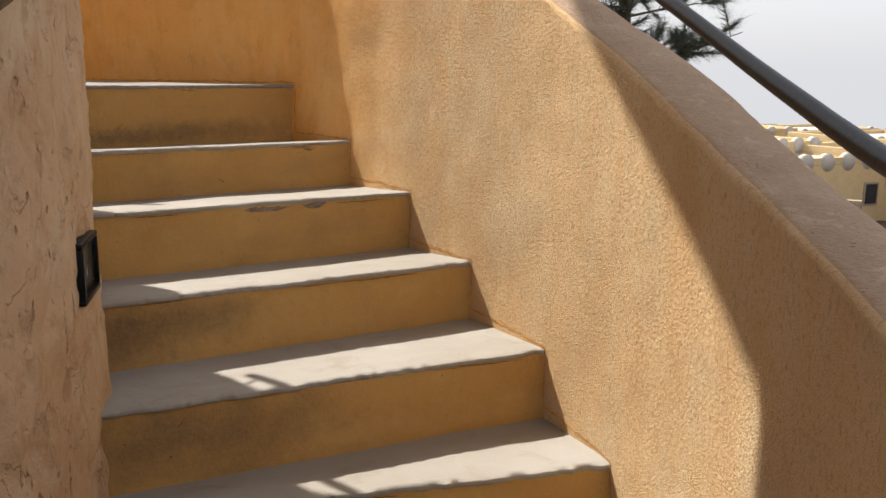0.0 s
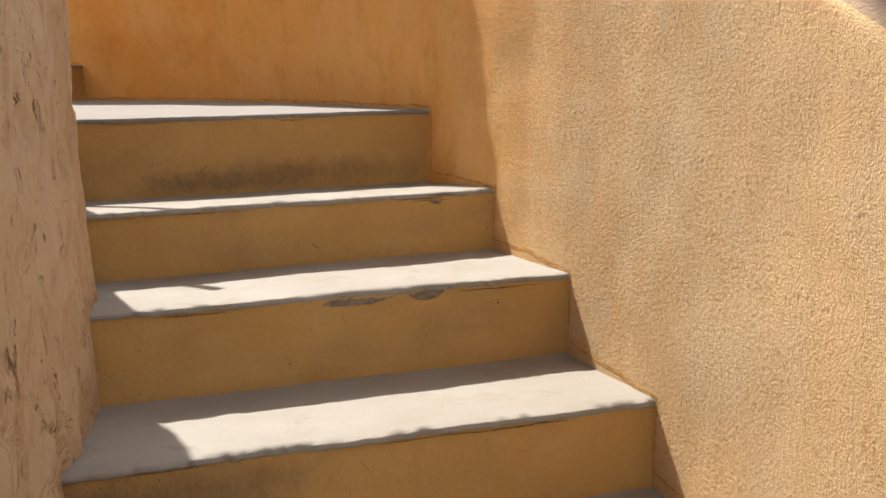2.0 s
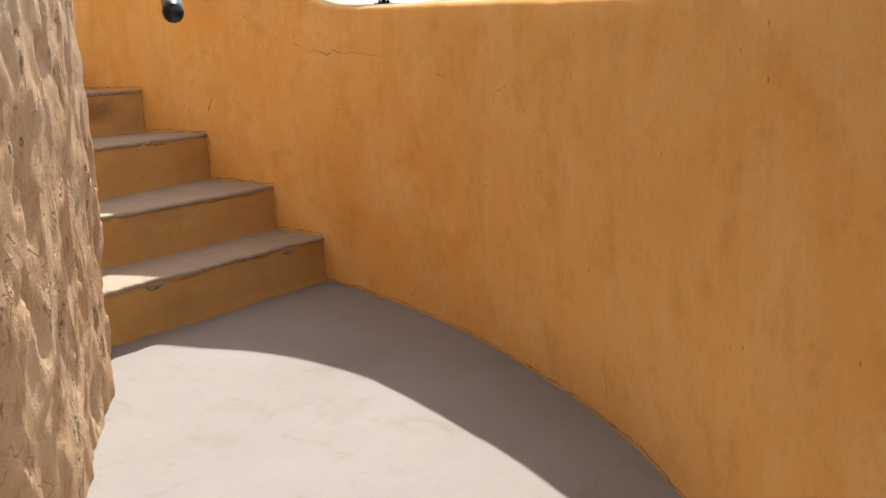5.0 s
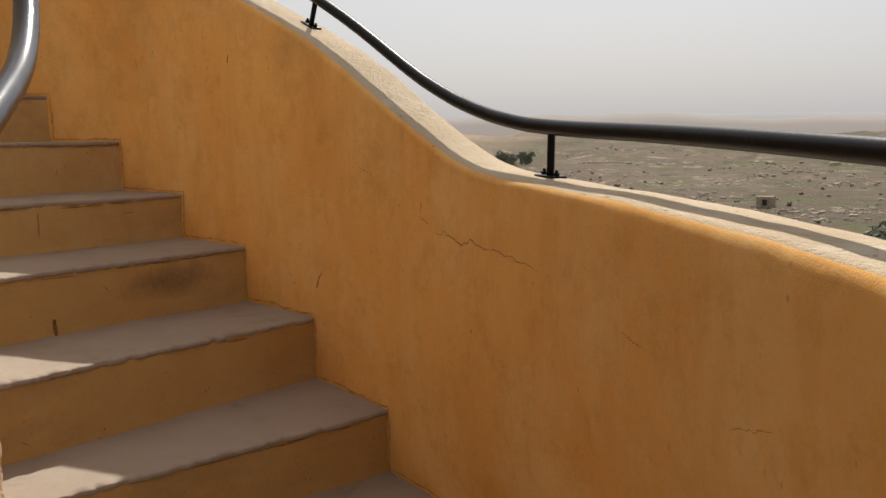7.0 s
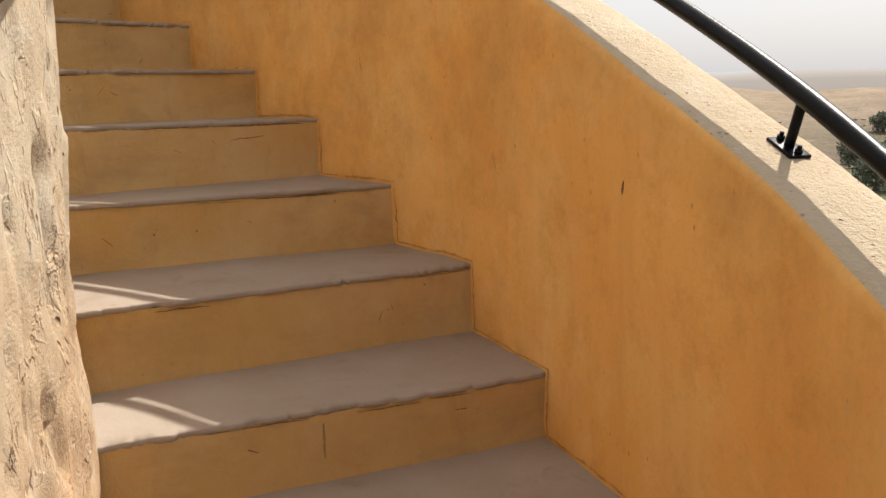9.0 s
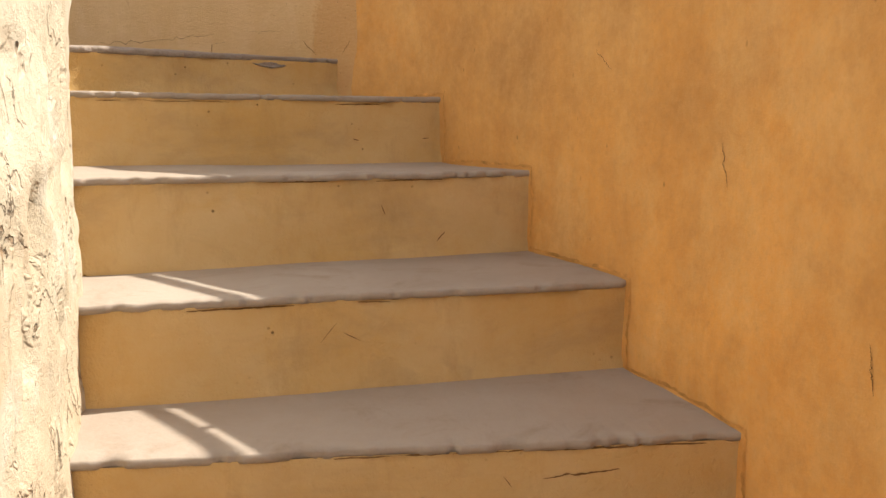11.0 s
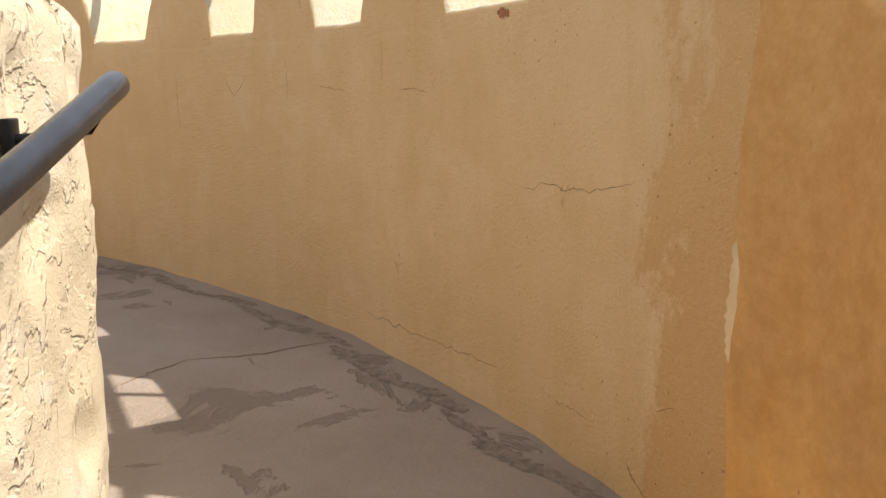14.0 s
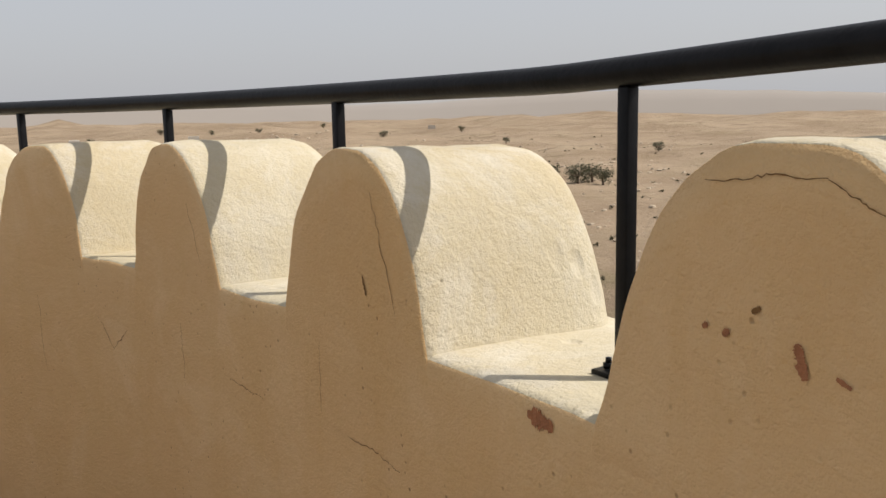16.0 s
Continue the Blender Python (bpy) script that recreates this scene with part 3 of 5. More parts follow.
def build_shadow_ledge():
    """Unseen ledge added over the start of the stair to cast its wall shadow."""
    verts, n = [], 40
    prof = ((2.45, 3.80), (3.62, 3.80), (3.64, 3.82), (3.64, 3.93), (3.62, 3.95), (2.45, 3.95))
    for i in range(n):
        f = i / (n - 1)
        for r, z in prof:
            end = LEDGE_END + (r - 2.853) * LEDGE_SKEW
            verts.append(pol(-70 + (end + 70) * f, r, z))
    faces = grid_faces(n, 6, closed_cols=True)
    faces += [tuple(range(6)), tuple((n - 1) * 6 + k for k in reversed(range(6)))]
    ob = mesh_object("wall_roof_rim", verts, faces, TOWER, smooth=False)
    return tagged(ob, "unseen ledge added to shade the lower stair wall", "wall", kind="structure")


build_shadow_ledge()


# ---- steps ----
def nose_pt(k, s):
    """A point of nosing k, from the tower (s = 0) to the outer wall (s = 1)."""
    ao, ai, _ = NOSE[k]
    p0 = Vector(pol(ai, r_in(ai) - 0.06, 0))
    p1 = Vector(pol(ao, r_out(ao) + 0.05, 0))
    return p0.lerp(p1, s)


def nose_back(k, p):
    """Level direction from nosing k into its tread."""
    t = (nose_pt(k, 1) - nose_pt(k, 0)).normalized()
    back = Vector((-t.y, t.x, 0))
    return back if back.dot(Vector((-p.y, p.x, 0))) > 0 else -back


# broken places of the nosings: middle, half width, depth
BREAKS = [((3.13, 1.592, 0.872), 0.045, 0.022), ((3.11, 1.11, 0.717), 0.05, 0.014), ((2.94, 1.045, 0.717), 0.12, 0.010), ((1.15, 2.785, 1.263), 0.04, 0.014), ((1.24, 3.345, 1.263), 0.04, 0.014),
          ((-2.46, 2.426, 3.168), 0.07, 0.016)]


def nosing_rows(k, n, mat_seed):
    """The rolled, chipped front edge of a tread: five rows from under the lip to the flat."""
    z = NOSE[k][2]
    rng = random.Random(mat_seed)
    chips = [(rng.uniform(0.08, 0.97), rng.uniform(0.004, 0.022), rng.uniform(0.003, 0.011)) for _ in range(30)]
    for (cx, cy, cz), half, dep in BREAKS:
        if abs(cz - z) < 0.02:
            p0, p1 = nose_pt(k, 0), nose_pt(k, 1)
            chips.append(((Vector((cx, cy, 0)) - p0).dot(p1 - p0) / (p1 - p0).length_squared, half / (p1 - p0).length, dep))
    verts = []
    for off0, dz0, chip, drop in ((0.014, -0.015, 0, 0), (0.003, -0.014, 0.8, 0.1), (0.0, -0.008, 0.9, 0.25), (0.0005, -0.001, 0.9, 0.6), (0.0045, 0.0, 0.3, 0.3)):
        for i in range(n):
            s = i / (n - 1)
            p = nose_pt(k, s)
            wear = rough((p.x, p.y, z), 4.0, 3) * 0.004 + rough((p.x + 3, p.y, z), 30.0, 4) * 0.0026
            bite = 0.0
            for c, w, dep in chips:
                if abs(s - c) < w:
                    bite = max(bite, dep * (1 - abs(s - c) / w) ** 0.5)
            q = p + nose_back(k, p) * (off0 + bite * chip + wear)
            verts.append((q.x, q.y, z + dz0 - bite * drop + wear * 0.4))
    return verts


def build_step(k, stair):
    z, z0 = NOSE[k][2], NOSE[k - 1][2]
    n = 220
    verts = nosing_rows(k, n, k * 7 + 1)
    (ao, ai, _), (bo, bi, _) = NOSE[k], NOSE[k + 1]
    dip = 0.028 if -10 < ao < 30 else 0.0
    for i in range(n):
        p = nose_pt(k, i / (n - 1))
        q = p + nose_back(k, p) * 0.03
        verts.append((q.x, q.y, z + rough((q.x, q.y, z), 2.6, 3) * 0.004))
    for v in range(1, 15):
        f = 0.2 + 0.8 * v / 14
        a0, a1 = ai + (bi - ai) * f, ao + (bo - ao) * f
        p0, p1 = Vector(pol(a0, r_in(a0) - 0.06, 0)), Vector(pol(a1, r_out(a1) + 0.05, 0))
        for i in range(n):
            q = p0.lerp(p1, i / (n - 1))
            q += nose_back(k, q) * (0.012 * (1 - f) + (0.03 if v == 14 else 0))
            d = rough((q.x, q.y, z), 2.6, 3) * 0.004
            verts.append((q.x, q.y, z + d - dip * f + max(0.0, f - 0.9) * 0.03))
    step = mesh_object("step", verts, grid_faces(20, n), LANDING if bo - ao > 20 else (TREAD_LOW if ao < 60 else TREAD), stair)
    build_riser(k, step)
    return step


def build_riser(k, parent):
    z, z0, n = NOSE[k][2], NOSE[k - 1][2], 120
    verts = []
    top = z - z0 - 0.012
    rows = [-0.09, -0.03, 0.010, 0.03] + [0.03 + (top - 0.03) * f for f in (0.25, 0.5, 0.8, 1.0)]
    for h in rows:
        for i in range(n):
            p = nose_pt(k, i / (n - 1))
            foot = max(0.0, 0.03 - h) * 0.35 if h >= 0 else 0.01
            w = (p.x, p.y, z0 + h)
            d = rough(w, 3.0, 3) * 0.006 + rough(w, 14, 3) * 0.002
            q = p + nose_back(k, p) * (0.009 - foot + d)
            verts.append((q.x, q.y, z0 + h))
    return mesh_object("riser", verts, grid_faces(len(rows), n), RISER, parent, "ochre plastered riser")


stair = new("floor_stair")
tagged(stair, "curved flight of ochre risers and worn grey screed treads", "stairs", kind="structure")
for k in range(1, len(NOSE) - 1):
    build_step(k, stair)

# ---- roof terrace ----
def build_roof_floor():
    k, n = len(NOSE) - 1, 200
    verts = nosing_rows(k, n, 301)
    ao, ai, z = NOSE[k]
    m = 150
    for v in range(1, m):
        f = (v / (m - 1)) ** 1.15
        a0, a1 = ai + (246 - ai) * f, ao + (246 - ao) * f
        p0 = Vector(pol(a0, r_in(min(a0, 152)) - 0.06, 0))
        p1 = Vector(pol(a1, roof_wall_r(max(a1, 135.0)) + 0.04, 0))
        for i in range(n):
            s = i / (n - 1)
            q = p0.lerp(p1, s)
            d = rough((q.x, q.y, z), 1.8, 3) * 0.007 + rough((q.x, q.y, 5), 9.0, 3) * 0.002
            lift = 0.05 * min(1, max(0, (a1 - 143) / 35)) + max(0.0, s - 0.955) * 0.5
            verts.append((q.x, q.y, z + 0.003 + d + lift))
    floor = mesh_object("floor_roof", verts, grid_faces(m + 4, n), ROOF_FLOOR)
    tagged(floor, "worn patched grey screed of the roof terrace", "floor", kind="structure")
    build_riser(k, floor)
    verts, faces = [(0, 0, 3.16)], []
    ring = 72
    for i in range(ring):
        verts.append(pol(i * 5, 2.72, 3.16 + (0.045 if 150 < i * 5 < 250 else 0)))
        faces.append((0, 1 + i, 1 + (i + 1) % ring))
    inner = mesh_object("floor_roof_inner", verts, faces, ROOF_FLOOR)
    tagged(inner, "grey screed in the middle of the roof terrace", "floor", kind="structure")


build_roof_floor()

ROOF_T = 0.34


def build_roof_wall():
    verts = []
    phis = np.arange(145.0, 246.01, 0.35)
    cols = 0
    for phi in phis:
        phi = float(phi)
        prof = [(ROOF_R, 3.0 + (SILL_Z - 0.012 - 3.0) * k / 26, 1) for k in range(27)]
        prof += [(ROOF_R + 0.004, SILL_Z - 0.004, 1), (ROOF_R + 0.012, SILL_Z, 1)]
        prof += [(ROOF_R + ROOF_T * k / 6, SILL_Z - 0.002 * k, 0.6) for k in range(1, 7)]
        prof += [(ROOF_R + ROOF_T + 0.012, SILL_Z - 0.03, 0.6), (ROOF_R + ROOF_T + 0.02, 3.4, 1), (ROOF_R + ROOF_T + 0.03, 0.0, 1), (ROOF_R + ROOF_T + 0.03, -14.0, 1)]
        cols = len(prof)
        for r, z, w in prof:
            p = roof_pt(phi, r, z)
            d = rough(p, 1.8, 3) * 0.009 + rough(p, 8.0, 3) * 0.003
            sink = max(0.0, 145.7 - phi) * 0.014 if r < ROOF_R + 0.02 else 0
            verts.append(roof_pt(phi, r + d * w + sink, z + rough(p, 6.0, 3) * 0.004))
    n = len(phis)
    index = [1 if 27 <= j < 36 else 0 for _ in range(n - 1) for j in range(cols - 1)] + [0]
    faces = grid_faces(n, cols)
    faces.append(tuple(range(cols)))
    ob = mesh_object("wall_roof", verts, faces, BUFF, mats=[BUFF, CREAM], index=index)
    return tagged(ob, "curved buff plastered roof wall with a limewashed top", "wall", kind="structure")


wall_roof = build_roof_wall()

# merlons: first and last degree about the roof's centre, height
MERLONS = [(147.5, 152.3, 0.258, 149.85), (155.8, 160.4, 0.238, 158.05), (162.98, 167.0, 0.238, 165.3), (169.8, 174.5, 0.233, 171.75), (178.05, 182.9, 0.230, 180.4), (186.1, 190.9, 0.230, 188.5),
           (194.2, 199.0, 0.230, 196.6), (202.3, 207.1, 0.230, 204.7), (210.4, 215.2, 0.230, 212.8), (218.5, 223.3, 0.230, 220.9), (226.6, 231.4, 0.230, 229.0)]


def build_merlon(i, lo, hi, h, top):
    """A bell-shaped tooth whose buff face is flush with the wall and whose rounded back is limewashed."""
    nu, verts = 41, []
    depth = [0.0] * 7 + [0.004, 0.012, 0.03, 0.07, 0.12, 0.17, 0.22, 0.265, 0.29, 0.308, 0.318, 0.322]
    for j, dr in enumerate(depth):
        shrink = 0.0
        if dr < 0.02:
            shrink = 0.004 * (1 - dr / 0.02) ** 2
        if dr > 0.265:
            shrink = 0.05 * (1 - math.sqrt(max(0, 1 - ((dr - 0.265) / 0.0571) ** 2)))
        for k in range(nu):
            u = -1 + 2 * k / (nu - 1)
            e = math.copysign(abs(u) ** 0.62, u)
            zz = (1 - abs(e) ** 2.5) ** (1 / 1.55) if abs(e) < 1 else 0.0
            side = (hi - top) if e > 0 else (top - lo)
            flare = 0.05 * (1 - zz) ** 6
            phi = top + e * side * (1 + flare) * (1 - shrink * 0.6 / (0.5 * h + 0.1))
            z = SILL_Z - 0.05 + (h + 0.05 - shrink) * zz
            z = SILL_Z - 0.05 + (z - SILL_Z + 0.05) * min(1.0, j / 7)
            p = roof_pt(phi, ROOF_R + dr, z)
            d = rough(p, 5.0, 3) * 0.008 + rough(p, 21.0, 3) * 0.003
            w = rough(p, 1.8, 3) * 0.009 + rough(p, 8.0, 3) * 0.003
            sink = 0.0025 * max(0.0, 1 - (z - SILL_Z + 0.05) / 0.035)
            verts.append(roof_pt(phi + d * 6, ROOF_R - 0.0015 + dr + w + sink, z + d * 0.8))
    faces = grid_faces(len(depth), nu)
    index = [0 if f // (nu - 1) < 7 else 1 for f in range(len(faces))]
    faces.append(tuple((len(depth) - 1) * nu + k for k in reversed(range(nu))))
    index += [1]
    return mesh_object("merlon", verts, faces, BUFF, wall_roof, "bell-shaped merlon with a limewashed rounded back", mats=[BUFF, CREAM], index=index)


for i, (lo, hi, h, top) in enumerate(MERLONS):
    build_merlon(i, lo, hi, h, top)


# ---- handrails ----
def base_plate(m, parent):
    """A small bolted foot plate under a post."""
    plate = part("base_plate", box_bm(0.066, 0.036, 0.006, 0.0015, m @ Matrix.Translation((0, 0, 0.0035))), BLACK, parent)
    for sx in (-0.024, 0.024):
        bm = cyl_bm(0.0065, 0.006, m @ Matrix.Translation((sx, 0, 0.009)), 6)
        part("bolt", bm, BLACK, plate)
        bm = cyl_bm(0.0035, 0.006, m @ Matrix.Translation((sx, 0, 0.015)), 8)
        part("stud", bm, BLACK, plate)


def stair_rail():
    rail = new("handrail")
    tagged(rail, "black painted tubular handrail on short posts along the wall cap", "handrail")
    pts = [pol(float(a), 3.795, smooth_curve(float(a), RAIL)) for a in np.arange(-58, 133.6, 0.8)]
    tube("rail_bar", pts, 0.0155, BLACK, rail, 16)
    for a in (-38, -20.5, 12.7, 30, 47.4, 64.7, 82.1, 99.4, 116.7, 131.5):
        zt, zr = z_par(a), smooth_curve(a, RAIL)
        slope = (z_par(a + 1) - z_par(a - 1)) / (2 * radians(1) * 3.795)
        foot = Vector(pol(a, 3.795, zt + 0.002))
        tang = Vector((-math.sin(radians(a)), math.cos(radians(a)), slope)).normalized()
        side = Vector((math.cos(radians(a)), math.sin(radians(a)), 0))
        up = side.cross(tang).normalized()
        up = up if up.z > 0 else -up
        m = Matrix((tang, up.cross(tang), up)).transposed().to_4x4()
        m.translation = foot
        base_plate(m, rail)
        tube("post", [foot, foot + up * (zr - zt) * up.z], 0.0078, BLACK, rail, 10)
    return rail


stair_rail()


def tower_rail():
    rail = new("handrail")
    tagged(rail, "worn dark steel tube handrail bracketed to the tower wall", "handrail")
    zs, rs = [p[:2] for p in TOWER_RAIL], [(p[0], p[2]) for p in TOWER_RAIL]

    def place(a, dr=0.0, dz=0.0):
        return pol(a, smooth_curve(a, rs) + dr, smooth_curve(a, zs) + dz)

    tube("rail_bar", [place(float(a)) for a in np.arange(-66, 35.1, 0.7)], 0.0178, STEEL, rail, 18)
    tube("rail_bar", [place(float(a)) for a in np.arange(45.2, 136.7, 0.7)], 0.0178, STEEL, rail, 18)
    for a in (-50, -33, -10, 14, 33, 61.0, 80, 98, 118, 134.6):
        r, z = r_in(a), smooth_curve(a, zs)
        arm = tube("bracket", [pol(a - 0.6, r - 0.03, z - 0.045), pol(a - 0.6, r + 0.025, z - 0.043), place(a, -0.012, -0.034), place(a, 0, -0.014)], 0.0065, BLACK, rail, 8)
        m = Matrix.Rotation(radians(a - 0.6), 4, "Z")
        m.translation = Vector(pol(a - 0.6, r + 0.004, z - 0.045))
        part("wall_plate", box_bm(0.012, 0.035, 0.05, 0.002, m), BLACK, arm)
    return rail


tower_rail()


def roof_rail():
    rail = new("handrail")
    tagged(rail, "black painted tubular handrail over the merlons of the roof wall", "handrail")
    zc = 4.300
    pts = [roof_pt(float(p), 4.689, zc + 0.02 * max(0.0, (155 - float(p)) / 8)) for p in np.arange(145.6, 240, 0.9)]
    tube("rail_bar", pts, 0.0162, BLACK, rail, 16)
    for phi in (146.3, 153.46, 160.75, 167.8, 175.5, 183.95, 192.3, 200.5, 208.6, 216.7, 224.8, 233):
        foot = Vector(roof_pt(phi, 4.689, SILL_Z - 0.006))
        m = Matrix.Rotation(radians(phi + 90), 4, "Z")
        m.translation = foot
        base_plate(m, rail)
        part("post", box_bm(0.016, 0.016, zc - SILL_Z - 0.01, 0.002, m @ Matrix.Translation((0, 0, (zc - SILL_Z) / 2))), BLACK, rail)
    return rail


roof_rail()


# ---- the step light in the tower wall ----
def step_light():
    a = 0.7
    r = r_in(a) + 0.010
    c = Vector(pol(a, r, 0.733))
    m = Matrix.Rotation(radians(a), 4, "Z")
    m.translation = c
    thing = new("step_light")
    tagged(thing, "dark metal step light with dusty glass in the tower wall", "wall lamp")
    w, h, d, t = 0.18, 0.132, 0.032, 0.012
    for y, z, sy, sz in ((0, h / 2 - t / 2, w, t), (0, -h / 2 + t / 2, w, t), (w / 2 - t / 2, 0, t, h - 2 * t), (-w / 2 + t / 2, 0, t, h - 2 * t)):
        part("frame_bar", box_bm(d, sy, sz, 0.003, m @ Matrix.Translation((0, y, z))), BLACK, thing)
    part("back_box", box_bm(0.01, w - 0.01, h - 0.01, 0, m @ Matrix.Translation((-0.012, 0, 0))), BLACK, thing)
    g = Mat("dusty_glass", 0.25)
    g.colour(g.mix(g.ramp(g.noise(30, 4), 0.45, 0.7), (0.02, 0.02, 0.02), (0.16, 0.15, 0.13)))
    part("glass", box_bm(0.004, w - 2 * t, h - 2 * t, 0, m @ Matrix.Translation((0.004, 0, 0))), g.m, thing, "dusty dark glass")
    return thing


step_light()


# ---- outside: the slope, the valley and the hills ----
def at(az, dist):
    return dist * math.cos(radians(az)), dist * math.sin(radians(az))


def ground_z(x, y):
    r = math.hypot(x, y)
    a = math.degrees(math.atan2(y, x)) % 360
    low = lerp(a, [0, 45, 60, 85, 100, 150, 230, 300, 360], [-4.0, -6.5, -6.8, -8.5, -9.5, -10.5, -11.0, -6.0, -4.0])
    z = lerp(r, [0, 6, 26, 60, 160, 330, 620, 1200, 3000], [-1.2, -1.8, low * 0.75, low, low * 1.05, low * 0.8, low * 0.4, 1.0, -4.0])
    drop = lerp(a, [25, 40, 66, 84], [0.0, 1.0, 1.0, 0.0])
    z += (-0.056 * max(0.0, r - 110) - z + low) * drop if r > 110 else 0.0
    z += rough((x * 0.01, y * 0.01, 0), 1.0, 4) * lerp(r, [15, 80, 400, 1200], [0.0, 0.8, 5.5, 10.0])
    z += rough((x * 0.07, y * 0.07, 3), 1.0, 3) * lerp(r, [6, 60, 300], [0.05, 0.4, 0.9])
    return z


def earth_material():
    m = Mat("stony_desert_earth", 0.97)
    c = m.mix(m.ramp(m.noise(0.012, 6, 0.62), 0.35, 0.65), (0.095, 0.070, 0.046), (0.155, 0.115, 0.077))
    c = m.mix(m.ramp(m.noise(0.05, 6, 0.7, distort=1.0), 0.55, 0.66, 0, 0.85), c, (0.07, 0.054, 0.034))
    c = m.mix(m.ramp(m.noise(0.03, 5, 0.6, distort=2.0), 0.60, 0.66, 0, 0.7), c, (0.34, 0.27, 0.195))
    green = m.mul(m.ramp(m.noise(0.045, 4, 0.6), 0.50, 0.60), 0.55)
    c = m.mix(green, c, (0.085, 0.10, 0.03))
    c = m.mix(m.ramp(m.noise(1.3, 5, 0.75), 0.5, 0.8, 0, 0.4), c, (0.09, 0.07, 0.045))
    scrub = m.mul(m.ramp(m.voronoi(0.14, "F1"), 0.16, 0.30, 0.85, 0), m.ramp(m.noise(0.02, 4), 0.42, 0.56))
    c = m.mix(scrub, c, (0.045, 0.047, 0.025))
    rock = m.mul(m.ramp(m.noise(0.11, 7, 0.75, distort=1.2), 0.56, 0.62), m.ramp(m.noise(0.013, 3), 0.46, 0.58))
    c = m.mix(m.mul(rock, 0.8), c, (0.33, 0.26, 0.19))
    for (fx, fy), half in ((at(106, 78), 26), (at(128, 128), 34), (at(123, 108), 20)):
        far = m.n.new("ShaderNodeVectorMath")
        far.operation = "DISTANCE"
        far.inputs[1].default_value = (fx, fy, -9)
        m.l.new(m.co, far.inputs[0])
        field = m.ramp(m.mul(far.outputs["Value"], m.ramp(m.noise(0.08, 5, 0.7), 0, 1, -16, 16), "ADD"), half * 0.55, half, 0.75, 0)
        c = m.mix(field, c, m.mix(m.ramp(m.noise(0.5, 5, 0.7), 0.4, 0.65), (0.075, 0.095, 0.028), (0.15, 0.14, 0.06)))
    dot = m.n.new("ShaderNodeVectorMath")
    dot.operation = "DOT_PRODUCT"
    dot.inputs[1].default_value = (math.cos(radians(212)), math.sin(radians(212)), 0)
    m.l.new(m.co, dot.inputs[0])
    sand = m.mix(m.ramp(m.noise(0.02, 6, 0.65), 0.38, 0.62), (0.25, 0.18, 0.115), (0.35, 0.265, 0.18))
    sand = m.mix(m.ramp(m.noise(0.045, 6, 0.7, distort=1.5), 0.56, 0.64, 0, 0.7), sand, (0.17, 0.12, 0.075))
    c = m.mix(m.ramp(dot.outputs["Value"], 20, 110, 0, 0.85), c, sand)
    m.colour(c).relief([(m.noise(0.12, 6, 0.7), 1.6), (m.noise(0.5, 6, 0.7), 0.5), (m.noise(4, 4), 0.12)], 0.9)
    return m.m


EARTH = earth_material()


def build_ground():
    rs = [0.0, 2.5, 4.2, 5, 6.5, 8, 10, 13, 17] + [17 * 1.085 ** k for k in range(1, 66)]
    n, verts = 300, []
    for r in rs:
        for i in range(n):
            a = 2 * math.pi * i / n
            x, y = r * math.cos(a), r * math.sin(a)
            verts.append((x, y, ground_z(x, y)))
    faces = grid_faces(len(rs), n, closed_cols=True)
    ob = mesh_object("ground", verts, faces, EARTH)
    return tagged(ob, "dry stony hillside and valley with scattered scrub", "ground", kind="structure")


build_ground()


def ridge(name, dist, a0, a1, height, base, seed, tint, glow):
    """A far ridge line whose haze is put in as grey tint and glow."""
    m = bpy.data.materials.new("far_haze_" + name)
    m.use_nodes = True
    b = m.node_tree.nodes["Principled BSDF"]
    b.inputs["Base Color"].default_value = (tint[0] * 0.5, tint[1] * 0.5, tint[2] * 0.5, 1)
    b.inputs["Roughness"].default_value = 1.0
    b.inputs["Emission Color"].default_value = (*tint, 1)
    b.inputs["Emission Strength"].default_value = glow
    verts, n = [], 160
    for i in range(n):
        a = a0 + (a1 - a0) * i / (n - 1)
        h = base + height * (0.45 + 0.55 * noise.fractal(Vector((a * 0.055, seed, 0)), 1.0, 2.0, 5))
        for k, (dd, f) in enumerate(((-0.10, -0.35), (-0.05, 0.55), (0.0, 1.0), (0.06, 0.6), (0.12, -0.5))):
            verts.append(pol(a, dist * (1 + dd), h * f if f > 0 else -40))
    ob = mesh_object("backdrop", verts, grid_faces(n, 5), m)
    return tagged(ob, "distant bare hills with haze put in as a pale glow", "hills", kind="structure")


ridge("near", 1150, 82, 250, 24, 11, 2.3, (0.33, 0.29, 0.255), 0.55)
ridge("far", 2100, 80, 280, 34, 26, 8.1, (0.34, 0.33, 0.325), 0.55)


# ---- trees ----
def leaf_material(name, col):
    m = Mat(name, 0.75)
    info = m.n.new("ShaderNodeNewGeometry")
    c = m.mix(info.outputs["Random Per Island"], tuple(v * 0.55 for v in col), tuple(v * 1.45 for v in col))
    m.colour(c)
    return m.m


OLIVE = leaf_material("olive_leaves", (0.15, 0.16, 0.11))
PINE = leaf_material("pine_needles", (0.075, 0.088, 0.062))
SHRUB = leaf_material("hedge_leaves", (0.30, 0.25, 0.06))
BARK = simple("grey_bark", (0.16, 0.12, 0.09), 0.95, 0.0, 0.3, 6, 0.8)


